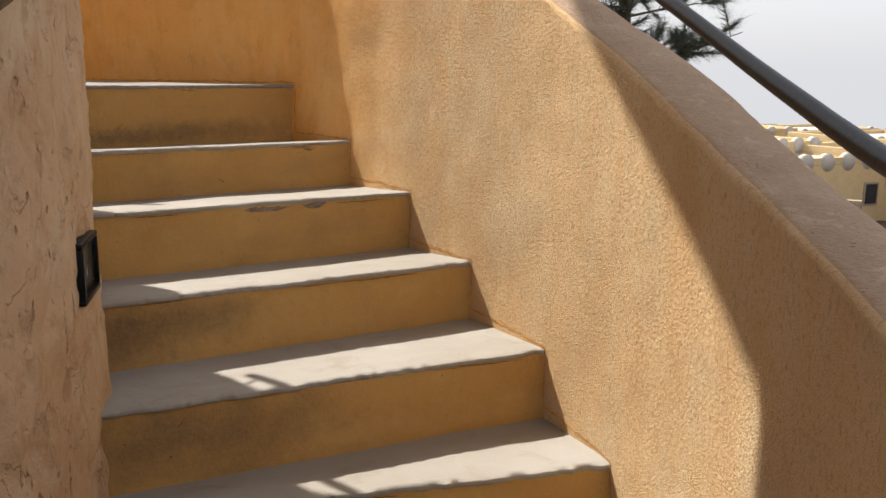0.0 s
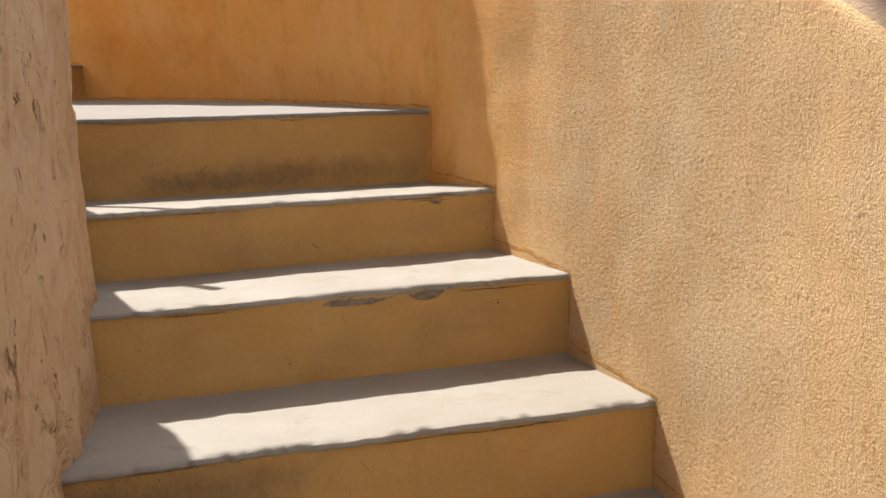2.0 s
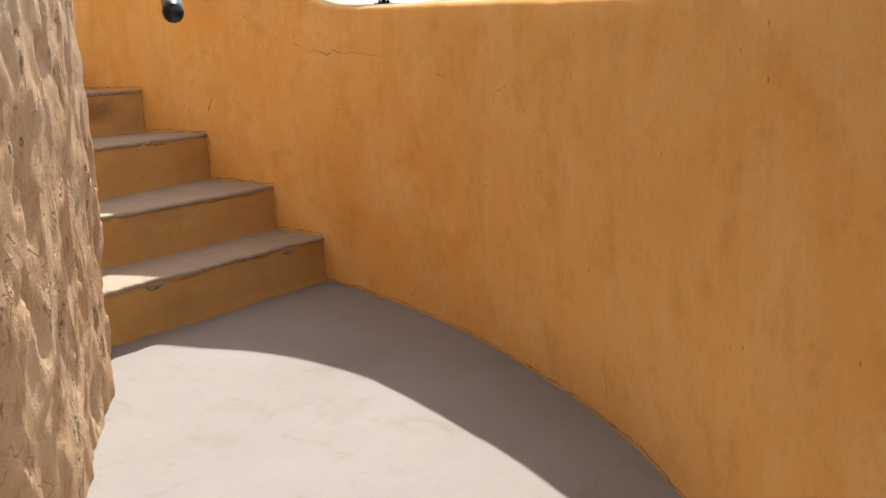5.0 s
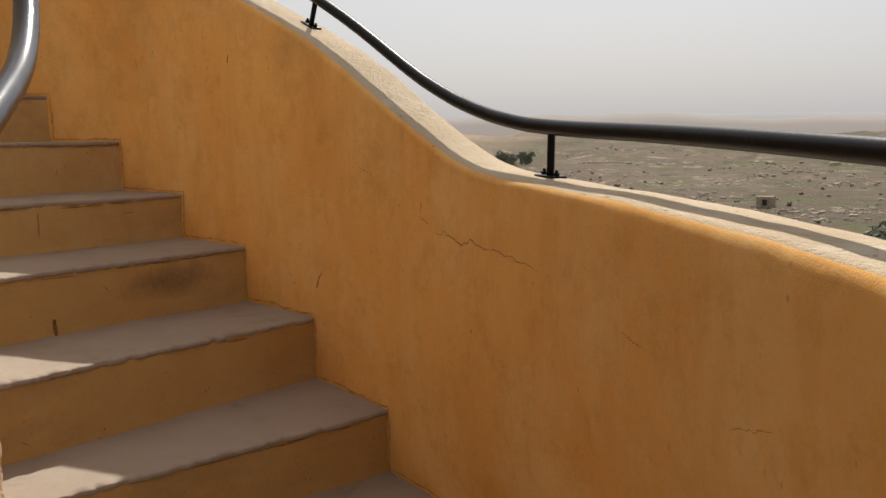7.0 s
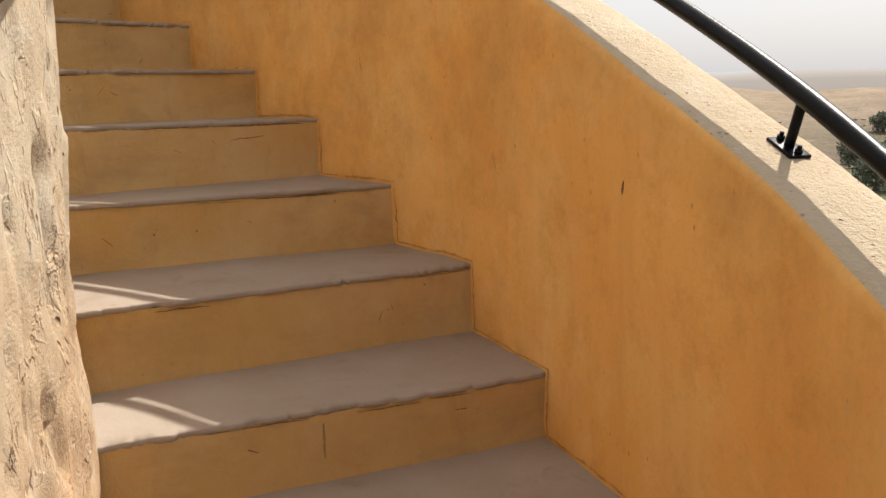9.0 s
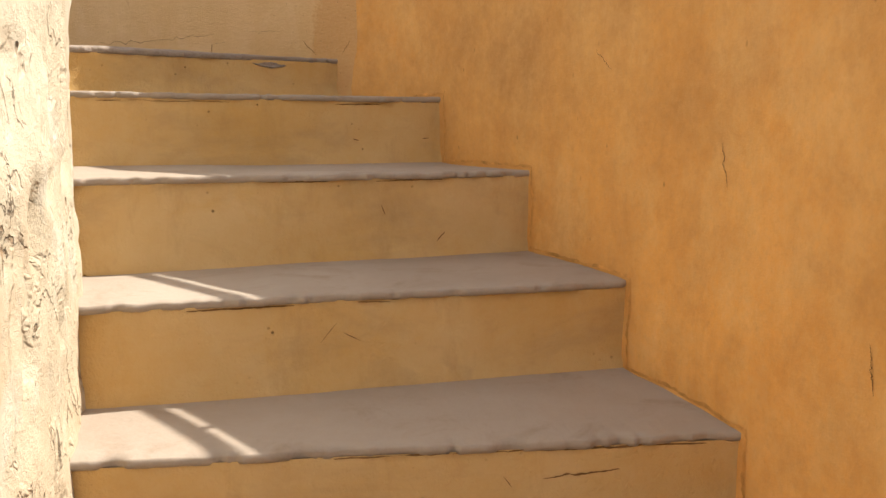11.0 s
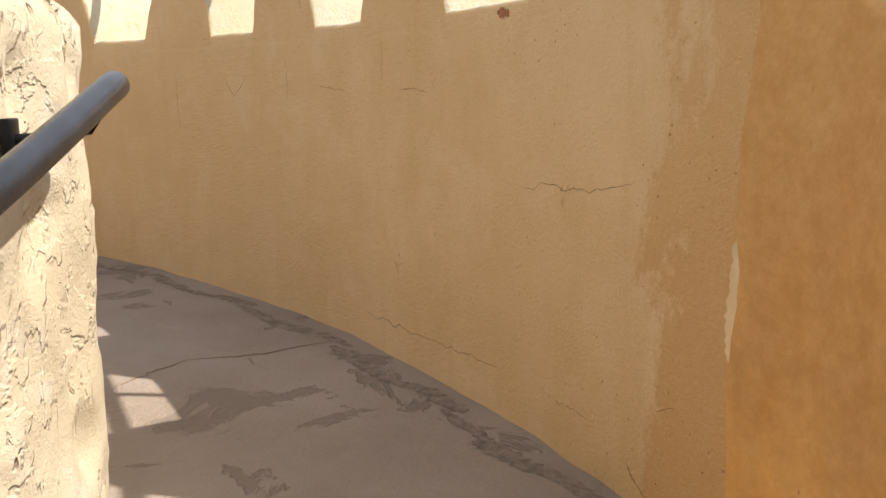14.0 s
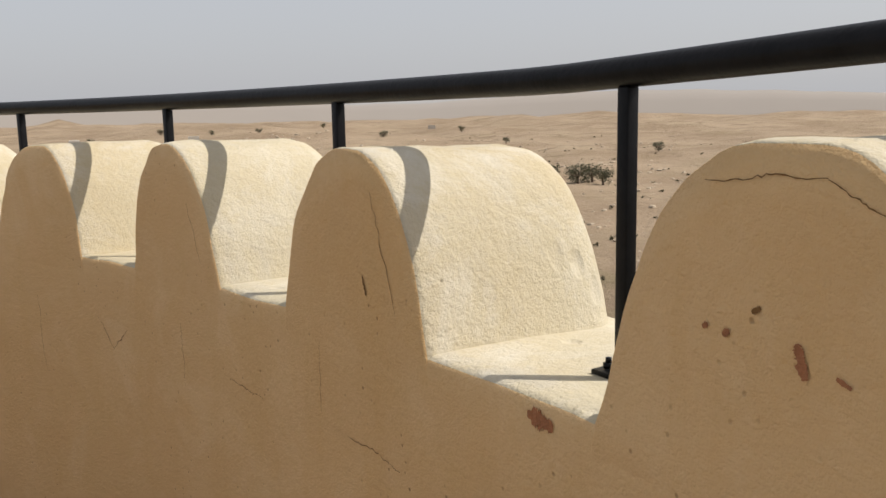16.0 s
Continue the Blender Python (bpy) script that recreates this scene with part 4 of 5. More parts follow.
def limb_bm(bm, a, b, ra, rb, seg=7):
    a, b = Vector(a), Vector(b)
    d = (b - a).normalized()
    s = d.orthogonal().normalized()
    u = d.cross(s)
    rings = []
    for p, r in ((a, ra), (a.lerp(b, 0.5) + s * 0.03 * (b - a).length, (ra + rb) / 2), (b, rb)):
        rings.append([bm.verts.new(p + (s * math.cos(2 * math.pi * k / seg) + u * math.sin(2 * math.pi * k / seg)) * r) for k in range(seg)])
    for q, w in zip(rings, rings[1:]):
        for k in range(seg):
            bm.faces.new((q[k], q[(k + 1) % seg], w[(k + 1) % seg], w[k]))


def leafy_tree(x, y, size, material, seed, label, leaves=2400, squat=0.72):
    rng = random.Random(seed)
    z = ground_z(x, y) - 0.1
    tree = new("tree")
    tree.location = (x, y, z)
    tagged(tree, label, "tree")
    bm = bmesh.new()
    limb_bm(bm, (0, 0, 0), (0.05 * size, 0, 0.26 * size), 0.06 * size, 0.04 * size, 8)
    tips = []
    for k in range(8):
        a = k * 2.4 + rng.random()
        tip = (math.cos(a) * 0.32 * size, math.sin(a) * 0.32 * size, (0.45 + 0.3 * rng.random()) * size * squat + 0.1 * size)
        limb_bm(bm, (0.05 * size, 0, 0.24 * size), tip, 0.03 * size, 0.010 * size, 5)
        tips.append(Vector(tip))
    part("trunk", bm, BARK, tree)
    verts, faces = [], []
    lumps = tips + [Vector((rng.uniform(-0.3, 0.3), rng.uniform(-0.3, 0.3), rng.uniform(0.12, 0.72) * squat + 0.06)) * size for _ in range(22)]
    for _ in range(leaves):
        c = rng.choice(lumps)
        d = Vector((rng.gauss(0, 1), rng.gauss(0, 1), rng.gauss(0, 0.8)))
        p = c + d.normalized() * size * 0.19 * rng.random() ** 0.4
        p.z = max(p.z, 0.02 * size)
        s = size * rng.uniform(0.022, 0.048)
        e = Vector((rng.gauss(0, 1), rng.gauss(0, 1), rng.gauss(0, 1))).normalized()
        f = e.orthogonal().normalized()
        i = len(verts)
        verts += [tuple(p - e * s), tuple(p + f * s * 0.5), tuple(p + e * s), tuple(p - f * s * 0.5)]
        faces.append((i, i + 1, i + 2, i + 3))
    crown = mesh_object("crown", verts, faces, material, tree)
    crown["kind"] = "stuff"
    return tree


spots = [(129.2, 138, 8.6), (130.1, 142, 6.5), (128.3, 106, 5.4), (124.6, 123, 5.6), (122.1, 123, 5.2), (129.8, 250, 9), (129.0, 262, 8), (131.5, 240, 7), (126.6, 255, 7), (125.4, 280, 6), (132.5, 170, 7),
         (131.0, 120, 6), (112.2, 50, 5.2), (110.9, 54, 5.4), (113.4, 56, 5.0), (109.6, 62, 6.8), (108.0, 50, 5.5), (117.0, 58, 5.2), (106, 56, 6), (104, 60, 7), (101, 75, 7), (98, 90, 7)]
for i, (az, d, s) in enumerate(spots):
    x, y = at(az, d)
    leafy_tree(x, y, s, OLIVE, 50 + i, "dark green olive tree on the dry valley floor")
for i in range(15):
    az = 110.5 + i * 1.05
    x, y = at(az, 35 + 4 * ((i * 7) % 5) / 4)
    leafy_tree(x, y, 4.3 + 0.25 * ((i * 3) % 4), SHRUB, 90 + i, "yellow-green shrub beside the flat roof", 2600, 0.6)
for i, (az, d, s) in enumerate([(200.9, 190, 6.5), (200.0, 194, 6), (199.3, 188, 5), (202.6, 205, 4), (206, 380, 4), (214, 430, 5), (196.2, 300, 4.5), (222, 460, 4), (228, 500, 5), (232, 420, 4), (209, 520, 5), (218, 600, 5), (225, 560, 5), (198.0, 420, 5)]):
    x, y = at(az, d)
    leafy_tree(x, y, s, OLIVE, 130 + i, "lone dark tree on the desert slope", 900)


def rock_field():
    """Pale limestone rubble lying in drifts over the far slopes."""
    rng = random.Random(71)
    verts, faces = [], []
    drifts = [(rng.uniform(96, 131), rng.uniform(95, 330), rng.uniform(6, 22)) for _ in range(26)] + [(rng.uniform(193, 236), rng.uniform(90, 420), rng.uniform(10, 30)) for _ in range(24)]
    for az, dist, spread in drifts:
        cx, cy = at(az, dist)
        for _ in range(34):
            x, y = cx + rng.gauss(0, spread), cy + rng.gauss(0, spread * 0.55)
            r = rng.uniform(0.15, 0.55) * (0.6 + dist / 400)
            z = ground_z(x, y)
            turn, i = rng.uniform(0, 6.3), len(verts)
            for ring, (rr, zz) in enumerate(((1.0, -0.3), (0.95, 0.25), (0.55, 0.6))):
                for q in range(6):
                    a = turn + q * math.pi / 3
                    w = r * rr * rng.uniform(0.75, 1.3)
                    verts.append((x + math.cos(a) * w * 1.3, y + math.sin(a) * w, z + zz * r * rng.uniform(0.8, 1.1)))
            for ring in range(2):
                for q in range(6):
                    b, c = i + ring * 6, (q + 1) % 6
                    faces.append((b + q, b + c, b + 6 + c, b + 6 + q))
            faces.append(tuple(i + 12 + q for q in range(6)))
    ob = mesh_object("rocks", verts, faces, simple("pale_limestone_rubble", (0.36, 0.295, 0.22), 0.95, 0.0, 0.35, 0.9, 0.6), smooth=False)
    return tagged(ob, "pale limestone rubble scattered over the dry slopes", "rocks", kind="stuff")


rock_field()


def scrub_field():
    """Low grey-green bushes dotted over the slopes."""
    rng = random.Random(72)
    verts, faces = [], []
    for n in range(800):
        az = rng.uniform(94, 132) if n < 450 else rng.uniform(190, 238)
        dist = 70 + 420 * rng.random() ** 1.3
        x, y = at(az, dist)
        z, r = ground_z(x, y), rng.uniform(0.2, 0.55)
        for _ in range(16):
            d = Vector((rng.gauss(0, 1), rng.gauss(0, 1), abs(rng.gauss(0, 0.7)))).normalized() * r * rng.uniform(0.4, 1)
            p, e = Vector((x, y, z)) + d, Vector((rng.gauss(0, 1), rng.gauss(0, 1), rng.gauss(0, 1))).normalized()
            f, t, i = e.orthogonal().normalized(), r * 0.42, len(verts)
            verts += [tuple(p - e * t), tuple(p + f * t * 0.7), tuple(p + e * t), tuple(p - f * t * 0.7)]
            faces.append((i, i + 1, i + 2, i + 3))
    ob = mesh_object("scrub", verts, faces, leaf_material("scrub_leaves", (0.085, 0.08, 0.045)), smooth=False)
    return tagged(ob, "low grey-green scrub dotted over the stony slopes", "scrub", kind="stuff")


scrub_field()


def pine(x, y, height, seed):
    """An open pine: bare limbs that end in drooping brushes of needles."""
    rng = random.Random(seed)
    z = ground_z(x, y) - 0.1
    tree = new("tree")
    tree.location = (x, y, z)
    tagged(tree, "open pine tree with feathery grey-green needle tufts", "tree")
    bm = bmesh.new()
    limb_bm(bm, (0, 0, 0), (0.15, 0.1, height * 0.55), 0.17, 0.11, 9)
    limb_bm(bm, (0.15, 0.1, height * 0.55), (0.0, 0.0, height), 0.11, 0.025, 7)
    verts, faces = [], []

    def tuft(p, d):
        for _ in range(44):
            q = p + d * rng.uniform(-0.16, 0.10)
            e = (d * 0.8 + Vector((rng.gauss(0, 0.55), rng.gauss(0, 0.55), rng.gauss(0.1, 0.45)))).normalized()
            L = rng.uniform(0.12, 0.26)
            f = e.orthogonal().normalized() * 0.0042
            i = len(verts)
            verts.extend([tuple(q - f), tuple(q + f), tuple(q + e * L)])
            faces.append((i, i + 1, i + 2))

    for k in range(70):
        h = height * rng.uniform(0.54, 0.98)
        a = rng.uniform(0, 2 * math.pi)
        L = (height - h) * 0.22 + rng.uniform(0.6, 1.15)
        base = Vector((0.1, 0.07, h))
        d = Vector((math.cos(a), math.sin(a), rng.uniform(0.05, 0.45))).normalized()
        tip = base + d * L
        limb_bm(bm, base, tip, 0.022, 0.006, 5)
        for _ in range(13):
            f = rng.uniform(0.35, 1.0)
            q = base.lerp(tip, f)
            e = (d * 0.6 + Vector((rng.gauss(0, 0.6), rng.gauss(0, 0.6), rng.gauss(0.15, 0.4)))).normalized()
            w = q + e * rng.uniform(0.22, 0.55)
            limb_bm(bm, q, w, 0.009, 0.004, 3)
            for _ in range(3):
                tuft(q.lerp(w, rng.uniform(0.45, 1.0)), e)
    part("trunk", bm, BARK, tree)
    crown = mesh_object("crown", verts, faces, PINE, tree, smooth=False)
    crown["kind"] = "stuff"
    return tree


pine(7.95, 10.2, 7.6, 5)

# ---- houses ----
HOUSE = plaster("house_plaster", (0.66, 0.52, 0.32), (0.62, 0.46, 0.25), (0.56, 0.40, 0.20), (0.60, 0.46, 0.28), 0.4)
WHITE_ROOF = plaster("pale_roof_wash", (0.54, 0.51, 0.46), (0.50, 0.46, 0.41), (0.44, 0.39, 0.33), (0.48, 0.43, 0.37), 0.4)
STONE = simple("rubble_stone", (0.34, 0.26, 0.18), 0.95, 0.0, 0.45, 3, 0.8)
GLASS = simple("dark_window", (0.03, 0.03, 0.035), 0.15, 0.0, 0.2, 3, 0.0)
LILAC = simple("faded_shutter_paint", (0.34, 0.27, 0.20), 0.8, 0.0, 0.2, 5, 0.2)


def house(x, y, rz, w, d, h, z, wall, roof, label, windows=2, parapet=0.35, rim=None):
    """A flat-roofed block with a low parapet, windows and a door."""
    thing = new("house")
    thing.matrix_world = pose(x, y, z, 0, 0, rz)
    tagged(thing, label, "house")
    part("wall", box_bm(w, d, h, 0.03, Matrix.Translation((0, 0, h / 2))), wall, thing, smooth=False)
    roof_ob = part("roof", box_bm(w - 0.5, d - 0.5, 0.06, 0.0, Matrix.Translation((0, 0, h + 0.03))), roof, thing, smooth=False)
    for cx, cy, sx, sy in ((0, d / 2 - 0.12, w, 0.24), (0, -d / 2 + 0.12, w, 0.24), (w / 2 - 0.12, 0, 0.24, d - 0.48), (-w / 2 + 0.12, 0, 0.24, d - 0.48)):
        part("parapet", box_bm(sx, sy, parapet, 0.03, Matrix.Translation((cx, cy, h + parapet / 2))), rim or wall, roof_ob, smooth=False)
    for k in range(windows):
        cx = -w / 2 + w * (k + 0.5) / windows
        for sy in (-1, 1):
            win = part("window", box_bm(0.95, 0.10, 1.15, 0.01, Matrix.Translation((cx, sy * (d / 2 + 0.01), h * 0.55))), LILAC, thing, smooth=False)
            part("pane", box_bm(0.75, 0.04, 0.95, 0.0, Matrix.Translation((cx, sy * (d / 2 + 0.055), h * 0.55))), GLASS, win, smooth=False)
    part("door", box_bm(0.10, 1.0, 2.05, 0.01, Matrix.Translation((w / 2 + 0.01, 0, 1.02))), LILAC, thing, smooth=False)
    return thing


# the town beside the tower
for az, dist, rz, w, d, h, zr in ((56.0, 50, 20, 6.5, 6, 3.4, -2.6), (52.5, 48, 12, 6.5, 7, 3.3, -3.0), (58.2, 85, 5, 9, 8, 3.6, -3.9), (54.0, 100, 15, 12, 8, 4.0, -4.6), (49.5, 75, 10, 10, 8, 3.5, -3.6),
                                  (47, 52, 25, 8, 7, 3.4, -2.8), (61.5, 130, 0, 10, 8, 3.4, -5.6)):
    x, y = at(az, dist)
    hs = house(x, y, rz, w, d, h, zr - h, HOUSE, WHITE_ROOF, "ochre flat-roofed house with a pale scalloped parapet")
    for k in range(5):
        bm = cyl_bm(0.42, 0.28, Matrix.Translation((-w / 2 + (k + 0.5) * w / 5, -d / 2 + 0.12, h + 0.12)) @ Matrix.Rotation(radians(90), 4, "X"), 16)
        part("scallop", bm, WHITE_ROOF, hs)


def stone_wall(x, y, rz, length, h, z):
    thing = new("garden_wall")
    thing.matrix_world = pose(x, y, z, 0, 0, rz)
    tagged(thing, "low garden wall of brown rubble stone below the houses", "wall")
    rng = random.Random(4)
    bm = bmesh.new()
    yy = 0.0
    while yy < h:
        hh = rng.uniform(0.16, 0.24)
        xx = -length / 2
        while xx < length / 2:
            ww = rng.uniform(0.25, 0.5)
            bmesh.ops.create_cube(bm, size=1, matrix=Matrix.Translation((xx + ww / 2, rng.uniform(-0.03, 0.03), yy + hh / 2)) @ Matrix.Diagonal((ww - 0.03, 0.4, hh - 0.03, 1)))
            xx += ww
        yy += hh
    stones = part("stones", bm, STONE, thing, smooth=False)
    stones["kind"] = "stuff"
    part("core", box_bm(length, 0.34, h, 0, Matrix.Translation((0, 0, h / 2))), STONE, thing, smooth=False)


x, y = at(52.6, 40)
stone_wall(x, y, 143, 7, 1.5, -5.6)

# the white flat roofs in the valley
house(-28.5, 35.1, 172, 18, 11, 5.6, -9.45, HOUSE, WHITE_ROOF, "low house with a pale flat roof and raised rims", 3, 0.35, CREAM)
x, y = at(109.9, 150)
house(x, y, 10, 2.6, 2.2, 1.8, ground_z(x, y) - 0.2, STONE, STONE, "small square hut on the stony slope", 1, 0.1)
for az, d, w in ((229, 420, 10), (226, 440, 8), (233, 480, 12), (211, 620, 12)):
    x, y = at(az, d)
    house(x, y, az, w, 5, 3.0, ground_z(x, y) - 0.3, WHITE_ROOF, WHITE_ROOF, "pale house far off on the desert plain", 2, 0.2)


# ---- cracks, gouges and broken edges ----
from mathutils.bvhtree import BVHTree

TREES = {}


def surface(ob):
    if ob.name not in TREES:
        me = ob.data
        TREES[ob.name] = BVHTree.FromPolygons([v.co for v in me.vertices], [tuple(p.vertices) for p in me.polygons])
    return TREES[ob.name]


def crack(parent, p0, p1, axis, width, seed, wander=0.12, material=None, taper=0.6, name="crack", n=26):
    """A jagged split from p0 to p1 on the parent's face; axis is a point on the open side of the face."""
    rng = random.Random(seed)
    a, b = Vector(p0), Vector(p1)
    d = b - a
    eye = Vector(axis)
    tree = surface(parent)
    verts, faces, good = [], [], 0
    drift = 0.0
    for i in range(n + 1):
        f = i / n
        drift = drift * 0.75 + rng.gauss(0, 1) * wander * d.length * 0.16
        mid = a.lerp(b, f)
        out = (Vector((eye.x, eye.y, mid.z)) - mid).normalized()
        if eye.z > 50:
            out = Vector((0, 0, 1))
        side = d.cross(out).normalized()
        mid = mid + side * drift * math.sin(math.pi * min(1, f * 1.2)) ** 0.5 if 0 < f < 0.83 else mid + side * drift * 0.4
        w = width * (0.5 + 0.7 * rng.random()) * (math.sin(math.pi * (0.04 + 0.92 * f)) ** taper)
        for s in (-1, 1):
            q = mid + side * s * w * 0.5
            hit = tree.ray_cast(q + out * 0.15, -out, 0.4)[0]
            q = hit if hit is not None else q
            verts.append(tuple(q + out * 0.0012))
    faces = [(2 * i, 2 * i + 1, 2 * i + 3, 2 * i + 2) for i in range(n)]
    return mesh_object(name, verts, faces, material or CRACK, parent, smooth=False)


AXIS, OPEN_SKY = (0, 0, 0), (0, 0, 100)
# stair wall: first degree and height, last degree and height, width
for i, (a0, z0, a1, z1, w) in enumerate(((70.2, 1.937, 66.6, 1.925, 0.0042), (66.8, 1.926, 63.1, 1.912, 0.0028), (71.4, 2.006, 71.5, 1.966, 0.0045), (71.5, 1.967, 70.8, 1.955, 0.003),
                                         (79.6, 1.77, 80.1, 1.713, 0.010), (87.0, 2.425, 87.1, 2.398, 0.012), (45.8, 1.27, 45.6, 1.12, 0.003), (76.5, 2.09, 75.2, 2.06, 0.002),
                                         (54.0, 1.80, 52.6, 1.83, 0.002), (58.5, 1.86, 57.5, 1.85, 0.0022), (118, 3.12, 117.2, 3.08, 0.003), (124.5, 3.42, 124.0, 3.36, 0.0035),
                                         (112, 2.95, 111.7, 2.88, 0.004), (106.5, 2.72, 106.3, 2.66, 0.004), (101, 2.86, 100.4, 2.82, 0.0025), (127.5, 3.55, 126.5, 3.58, 0.003),
                                         (133.9, 3.99, 134.0, 3.92, 0.006), (121, 3.30, 120.8, 3.24, 0.005), (115.5, 3.28, 114.8, 3.27, 0.003), (96, 2.45, 95.8, 2.40, 0.004))):
    crack(wall_stair, pol(a0, 3.71, z0), pol(a1, 3.71, z1), AXIS, w * 0.5, 400 + i, 0.12)
# roof wall
for i, (a0, z0, a1, z1, w) in enumerate(((169.2, 3.86, 168.4, 3.80, 0.005), (168.4, 3.80, 167.6, 3.85, 0.005), (162.7, 3.83, 161.4, 3.82, 0.004), (158.4, 3.825, 156.7, 3.815, 0.004), (152.3, 3.64, 148.4, 3.672, 0.004),
                                         (160.3, 3.27, 156.5, 3.262, 0.005), (156.6, 3.263, 153.3, 3.268, 0.004), (148.2, 3.23, 147.5, 3.185, 0.006), (146.1, 3.185, 145.7, 3.22, 0.006), (159.2, 3.95, 159.3, 3.84, 0.003),
                                         (164.9, 3.90, 164.8, 3.78, 0.003), (151.2, 3.27, 149.5, 3.262, 0.003), (147.3, 3.34, 146.8, 3.36, 0.003), (172.5, 3.88, 172.4, 3.7, 0.003))):
    crack(wall_roof, roof_pt(a0, ROOF_R, z0), roof_pt(a1, ROOF_R, z1), (ROOF_C.x, ROOF_C.y, 0), w * 0.36, 500 + i, 0.09)
crack(wall_roof, roof_pt(145.45, ROOF_R, 3.64), roof_pt(145.5, ROOF_R, 3.46), (ROOF_C.x, ROOF_C.y, 0), 0.028, 540, 0.03, PALE_RUN, 0.5, "lime_run")
crack(wall_roof, roof_pt(153.5, ROOF_R, 3.966), roof_pt(153.0, ROOF_R, 3.962), (ROOF_C.x, ROOF_C.y, 0), 0.022, 541, 0.03, simple("bared_brick", (0.34, 0.15, 0.075), 0.95, 0.0, 0.3, 40, 0.6), 0.3, "bared_brick")
BARED = bpy.data.materials["bared_brick"]
first = [c for c in wall_roof.children if c.name.startswith("merlon")]
for ob, a0, z0, a1, z1, w, mt in ((first[0], 150.75, 4.212, 149.4, 4.218, 0.004, CRACK), (first[0], 149.4, 4.218, 148.6, 4.19, 0.0035, CRACK), (first[0], 149.5, 4.082, 149.60, 4.106, 0.014, BARED), (first[0], 150.45, 4.098, 150.36, 4.102, 0.009, BARED),
                                  (first[0], 150.1, 4.12, 150.0, 4.125, 0.008, CRACK), (first[0], 149.2, 4.09, 149.05, 4.086, 0.006, BARED), (first[0], 150.7, 4.1, 150.63, 4.103, 0.008, BARED), (first[1], 157.3, 4.17, 156.6, 4.02, 0.004, CRACK),
                                  (first[2], 164.2, 4.12, 163.7, 4.02, 0.004, CRACK), (first[1], 157.6, 4.06, 157.5, 4.035, 0.006, CRACK)):
    crack(ob, roof_pt(a0, ROOF_R, z0), roof_pt(a1, ROOF_R, z1), (ROOF_C.x, ROOF_C.y, 0), w * (0.3 if w < 0.006 else 0.75), int(a0 * 10 + z0), 0.07, mt, 0.35)
# roof floor
roof_floor = bpy.data.objects["floor_roof"]
for i, (x0, y0, x1, y1, w) in enumerate(((-2.53, 1.34, -2.74, 1.33, 0.004), (-2.74, 1.33, -3.05, 1.54, 0.0045), (-2.30, 2.35, -2.42, 2.22, 0.003))):
    crack(roof_floor, (x0, y0, 3.19), (x1, y1, 3.19), OPEN_SKY, w, 560 + i)
# mortar smears and grit along the foot of the roof wall
for i in range(16):
    a = 147.5 + i * 2.1
    crack(roof_floor, roof_pt(a, ROOF_R - 0.05 - 0.02 * (i % 3), 3.19), roof_pt(a + 2.6, ROOF_R - 0.06 - 0.025 * ((i * 2) % 3), 3.19), OPEN_SKY, 0.035 + 0.02 * (i % 2), 580 + i, 0.05, CHIP, 0.5, "grit_line")

# risers: dark drips and a hairline
steps = [o for o in stair.children]
by_height = {round(NOSE[k][2], 3): s for k, s in zip(range(1, len(NOSE) - 1), steps)}


def riser_of(z):
    step = by_height[min(by_height, key=lambda h: abs(h - z))]
    return next(c for c in step.children if c.name.startswith("riser"))


def riser_mark(zn, p0, p1, width, seed, material=CRACK, wander=0.04, taper=0.5):
    k = min(range(len(NOSE)), key=lambda i: abs(NOSE[i][2] - zn))
    mid = (Vector(p0) + Vector(p1)) / 2
    eye = mid - nose_back(k, mid) * 2.0
    return crack(riser_of(zn), p0, p1, eye, width, seed, wander, material, taper, "stain" if material is DIRT else "gouge")


riser_mark(1.808, (0.26, 3.04, 1.675), (0.262, 3.04, 1.628), 0.014, 601)
riser_mark(1.966, (-0.12, 3.18, 1.935), (-0.121, 3.18, 1.858), 0.007, 602, DIRT)
riser_mark(2.524, (-1.227, 3.177, 2.466), (-1.251, 3.289, 2.475), 0.003, 603)
rng = random.Random(77)
for k in range(2, len(NOSE) - 1):
    z0, z1 = NOSE[k - 1][2], NOSE[k][2]
    for j in range(2):
        p = nose_pt(k, rng.uniform(0.12, 0.92))
        h = rng.uniform(z0 + 0.03, z1 - 0.05)
        t = (nose_pt(k, 1) - nose_pt(k, 0)).normalized()
        L = rng.uniform(0.012, 0.035)
        q = p + t * L * rng.uniform(-1, 1)
        riser_mark(z1, (p.x, p.y, h), (q.x, q.y, h + L * rng.uniform(-1, 1)), rng.uniform(0.0012, 0.003), 620 + k * 4 + j)


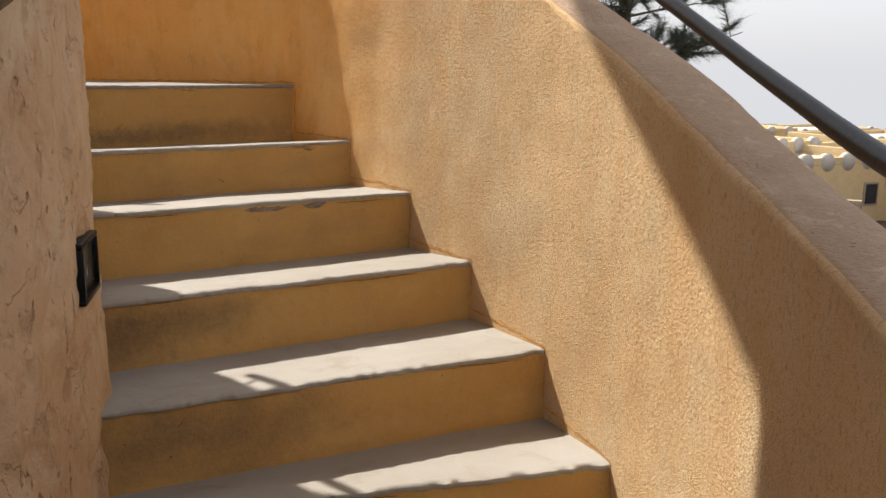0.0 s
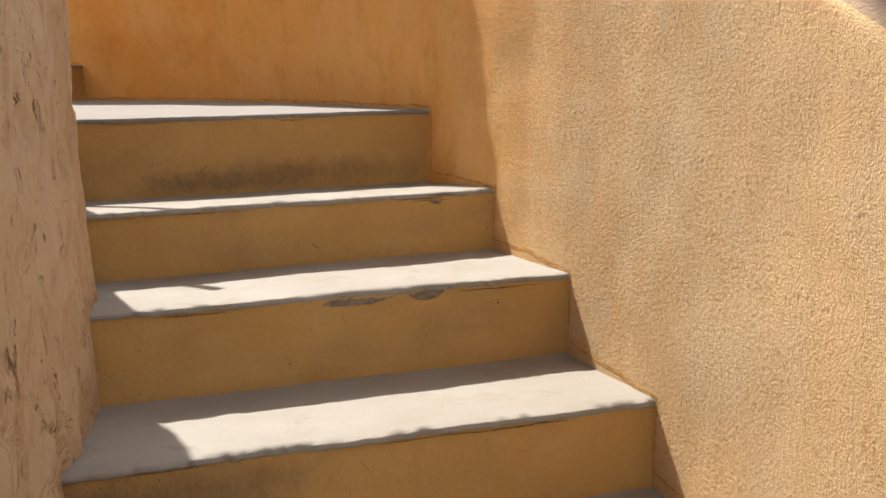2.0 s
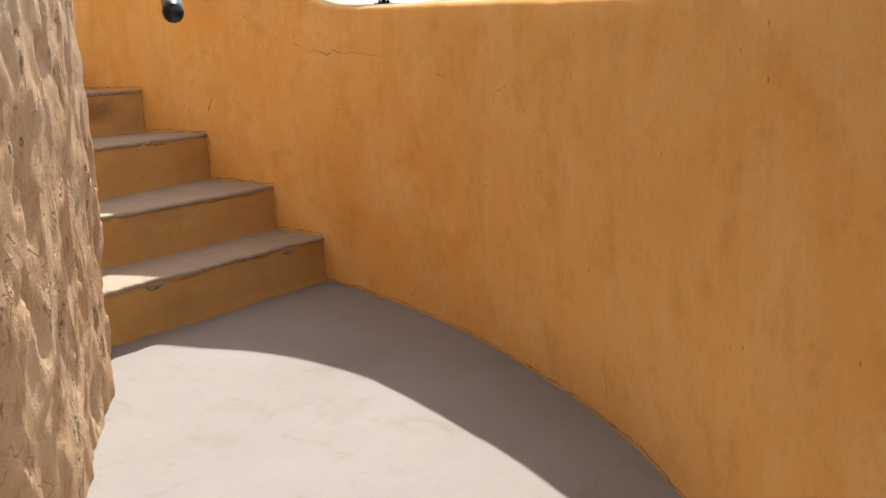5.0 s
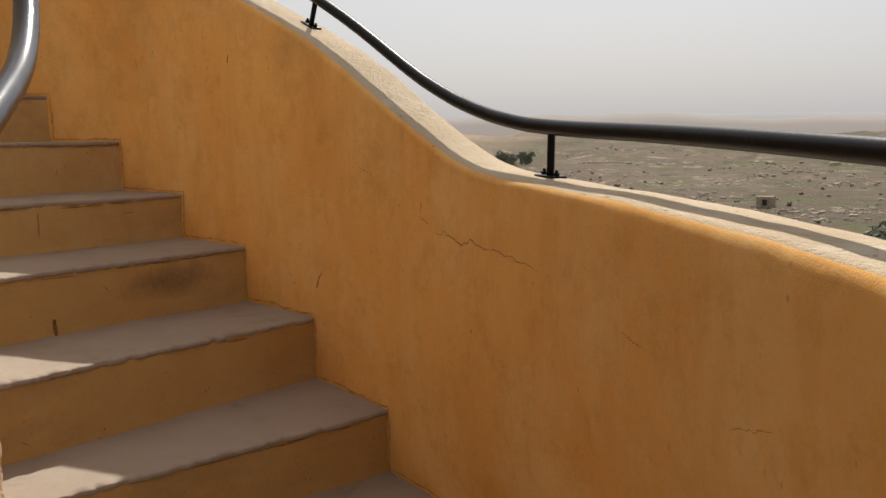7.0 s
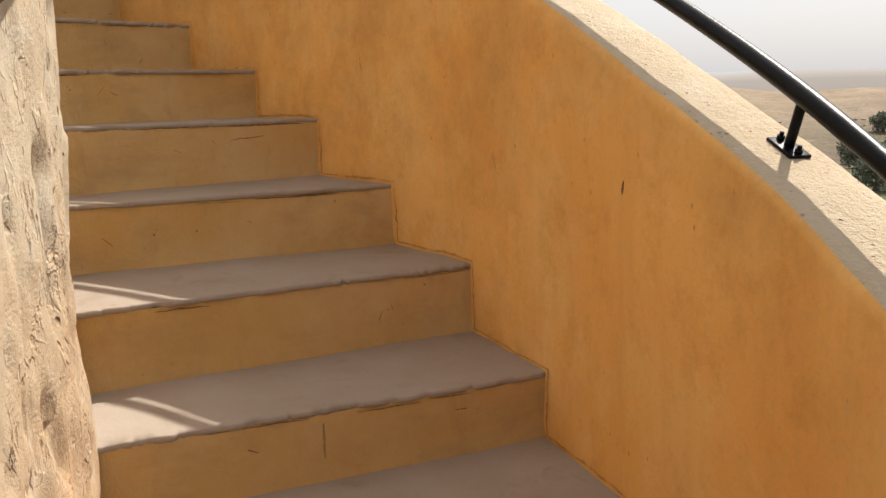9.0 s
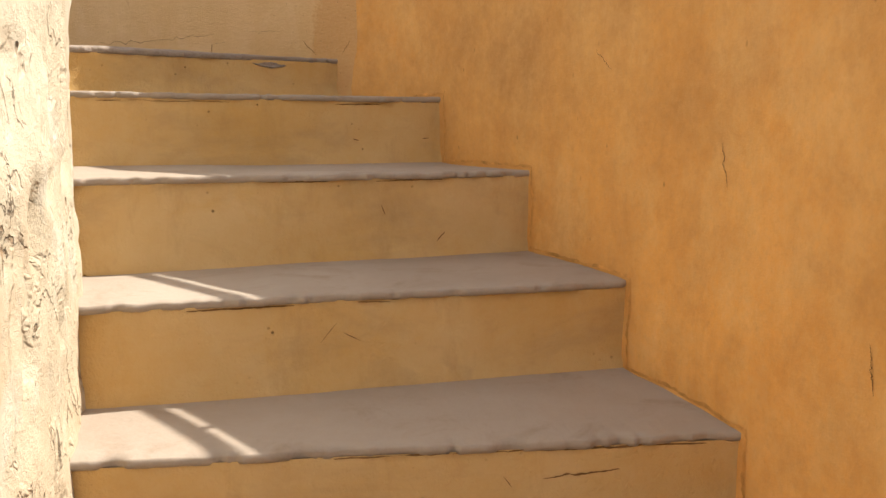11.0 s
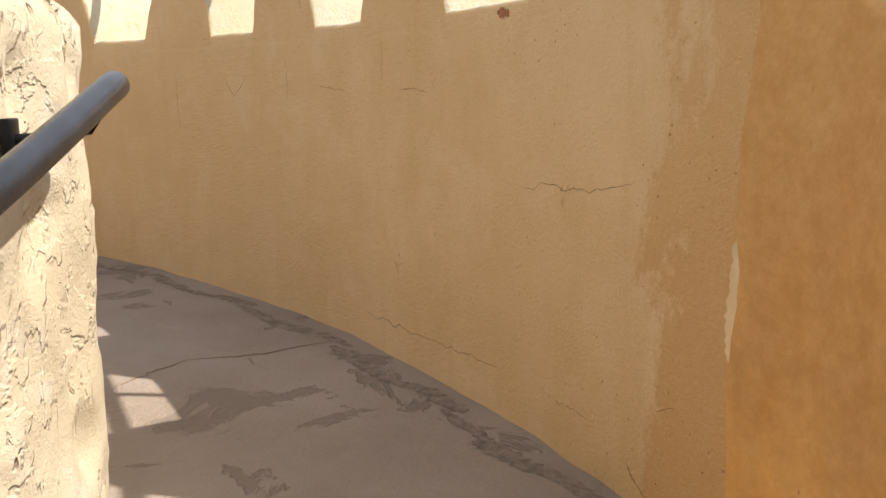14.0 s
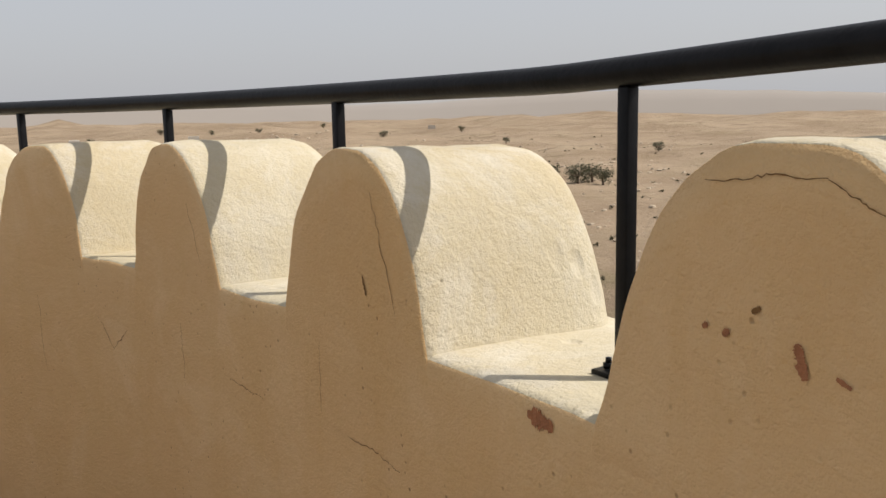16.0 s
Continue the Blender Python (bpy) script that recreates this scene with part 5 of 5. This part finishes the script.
# split plaster just under the nosings
for k in range(3, len(NOSE) - 1):
    z1 = NOSE[k][2]
    for j in range(3):
        s0 = rng.uniform(0.12, 0.82)
        s1 = min(0.95, s0 + rng.uniform(0.05, 0.22))
        p, q = nose_pt(k, s0), nose_pt(k, s1)
        h = z1 - rng.uniform(0.014, 0.022)
        riser_mark(z1, (p.x, p.y, h), (q.x, q.y, h + rng.uniform(-0.003, 0.003)), rng.uniform(0.0014, 0.0036), 800 + k * 5 + j, CRACK, 0.02, 0.5)
MORTAR = simple("ragged_joint_mortar", (0.62, 0.32, 0.095), 0.96, 0.0, 0.35, 26, 0.8)
for k in range(3, len(NOSE)):
    ao, z1, z0 = NOSE[k][0], NOSE[k][2], NOSE[k - 1][2]
    crack(wall_stair, pol(ao - 0.1, r_out(ao), z0 + 0.01), pol(ao - 0.05, r_out(ao), z1 + 0.01), AXIS, 0.008, 900 + k, 0.06, MORTAR, 0.3, "joint")
    if k < len(NOSE) - 1:
        bo = NOSE[k + 1][0]
        for j in range(1 if bo - ao < 10 else 6):
            parts_n = 1 if bo - ao < 10 else 6
            b0, b1 = ao + (bo - ao) * j / parts_n, ao + (bo - ao) * (j + 1) / parts_n
            crack(wall_stair, pol(b0, r_out(b0), z1 + 0.007), pol(b1, r_out(b1), z1 + 0.009), AXIS, 0.007, 930 + k * 7 + j, 0.03, MORTAR, 0.2, "joint")


def broken_edge(k, mid, half, depth, parent):
    """Bared coarse concrete where a nosing has broken away."""
    z = NOSE[k][2]
    p0, p1 = nose_pt(k, 0), nose_pt(k, 1)
    L = (p1 - p0).length
    c = (Vector(mid) - p0)
    c.z = 0
    s0 = c.dot(p1 - p0) / L
    n, rows, verts = 28, 7, []
    for r in range(rows):
        f = r / (rows - 1)
        for i in range(n):
            u = -1 + 2 * i / (n - 1)
            edge = (1 - abs(u) ** 3)
            p = p0 + (p1 - p0).normalized() * (s0 + u * half * 1.1)
            w = rough((p.x * 1.0, p.y, z + f), 45.0, 3)
            off = 0.003 + f ** 2 * depth * 1.3 + w * 0.004 + (1 - edge) * 0.012 + (0.010 if r == 0 else 0)
            zz = z - 0.030 * edge * (1 - f) - 0.002 + w * 0.0015 - 0.004 * (1 - f)
            q = p + nose_back(k, p) * off
            verts.append((q.x, q.y, zz))
    mesh_object("broken_edge", verts, grid_faces(rows, n), CHIP, parent, "bared rough concrete", smooth=False)


for mid, half, dep in BREAKS:
    k = min(range(len(NOSE)), key=lambda i: abs(NOSE[i][2] - mid[2]))
    broken_edge(k, (mid[0], mid[1], 0), half, dep, steps[k - 1] if k - 1 < len(steps) else roof_floor)
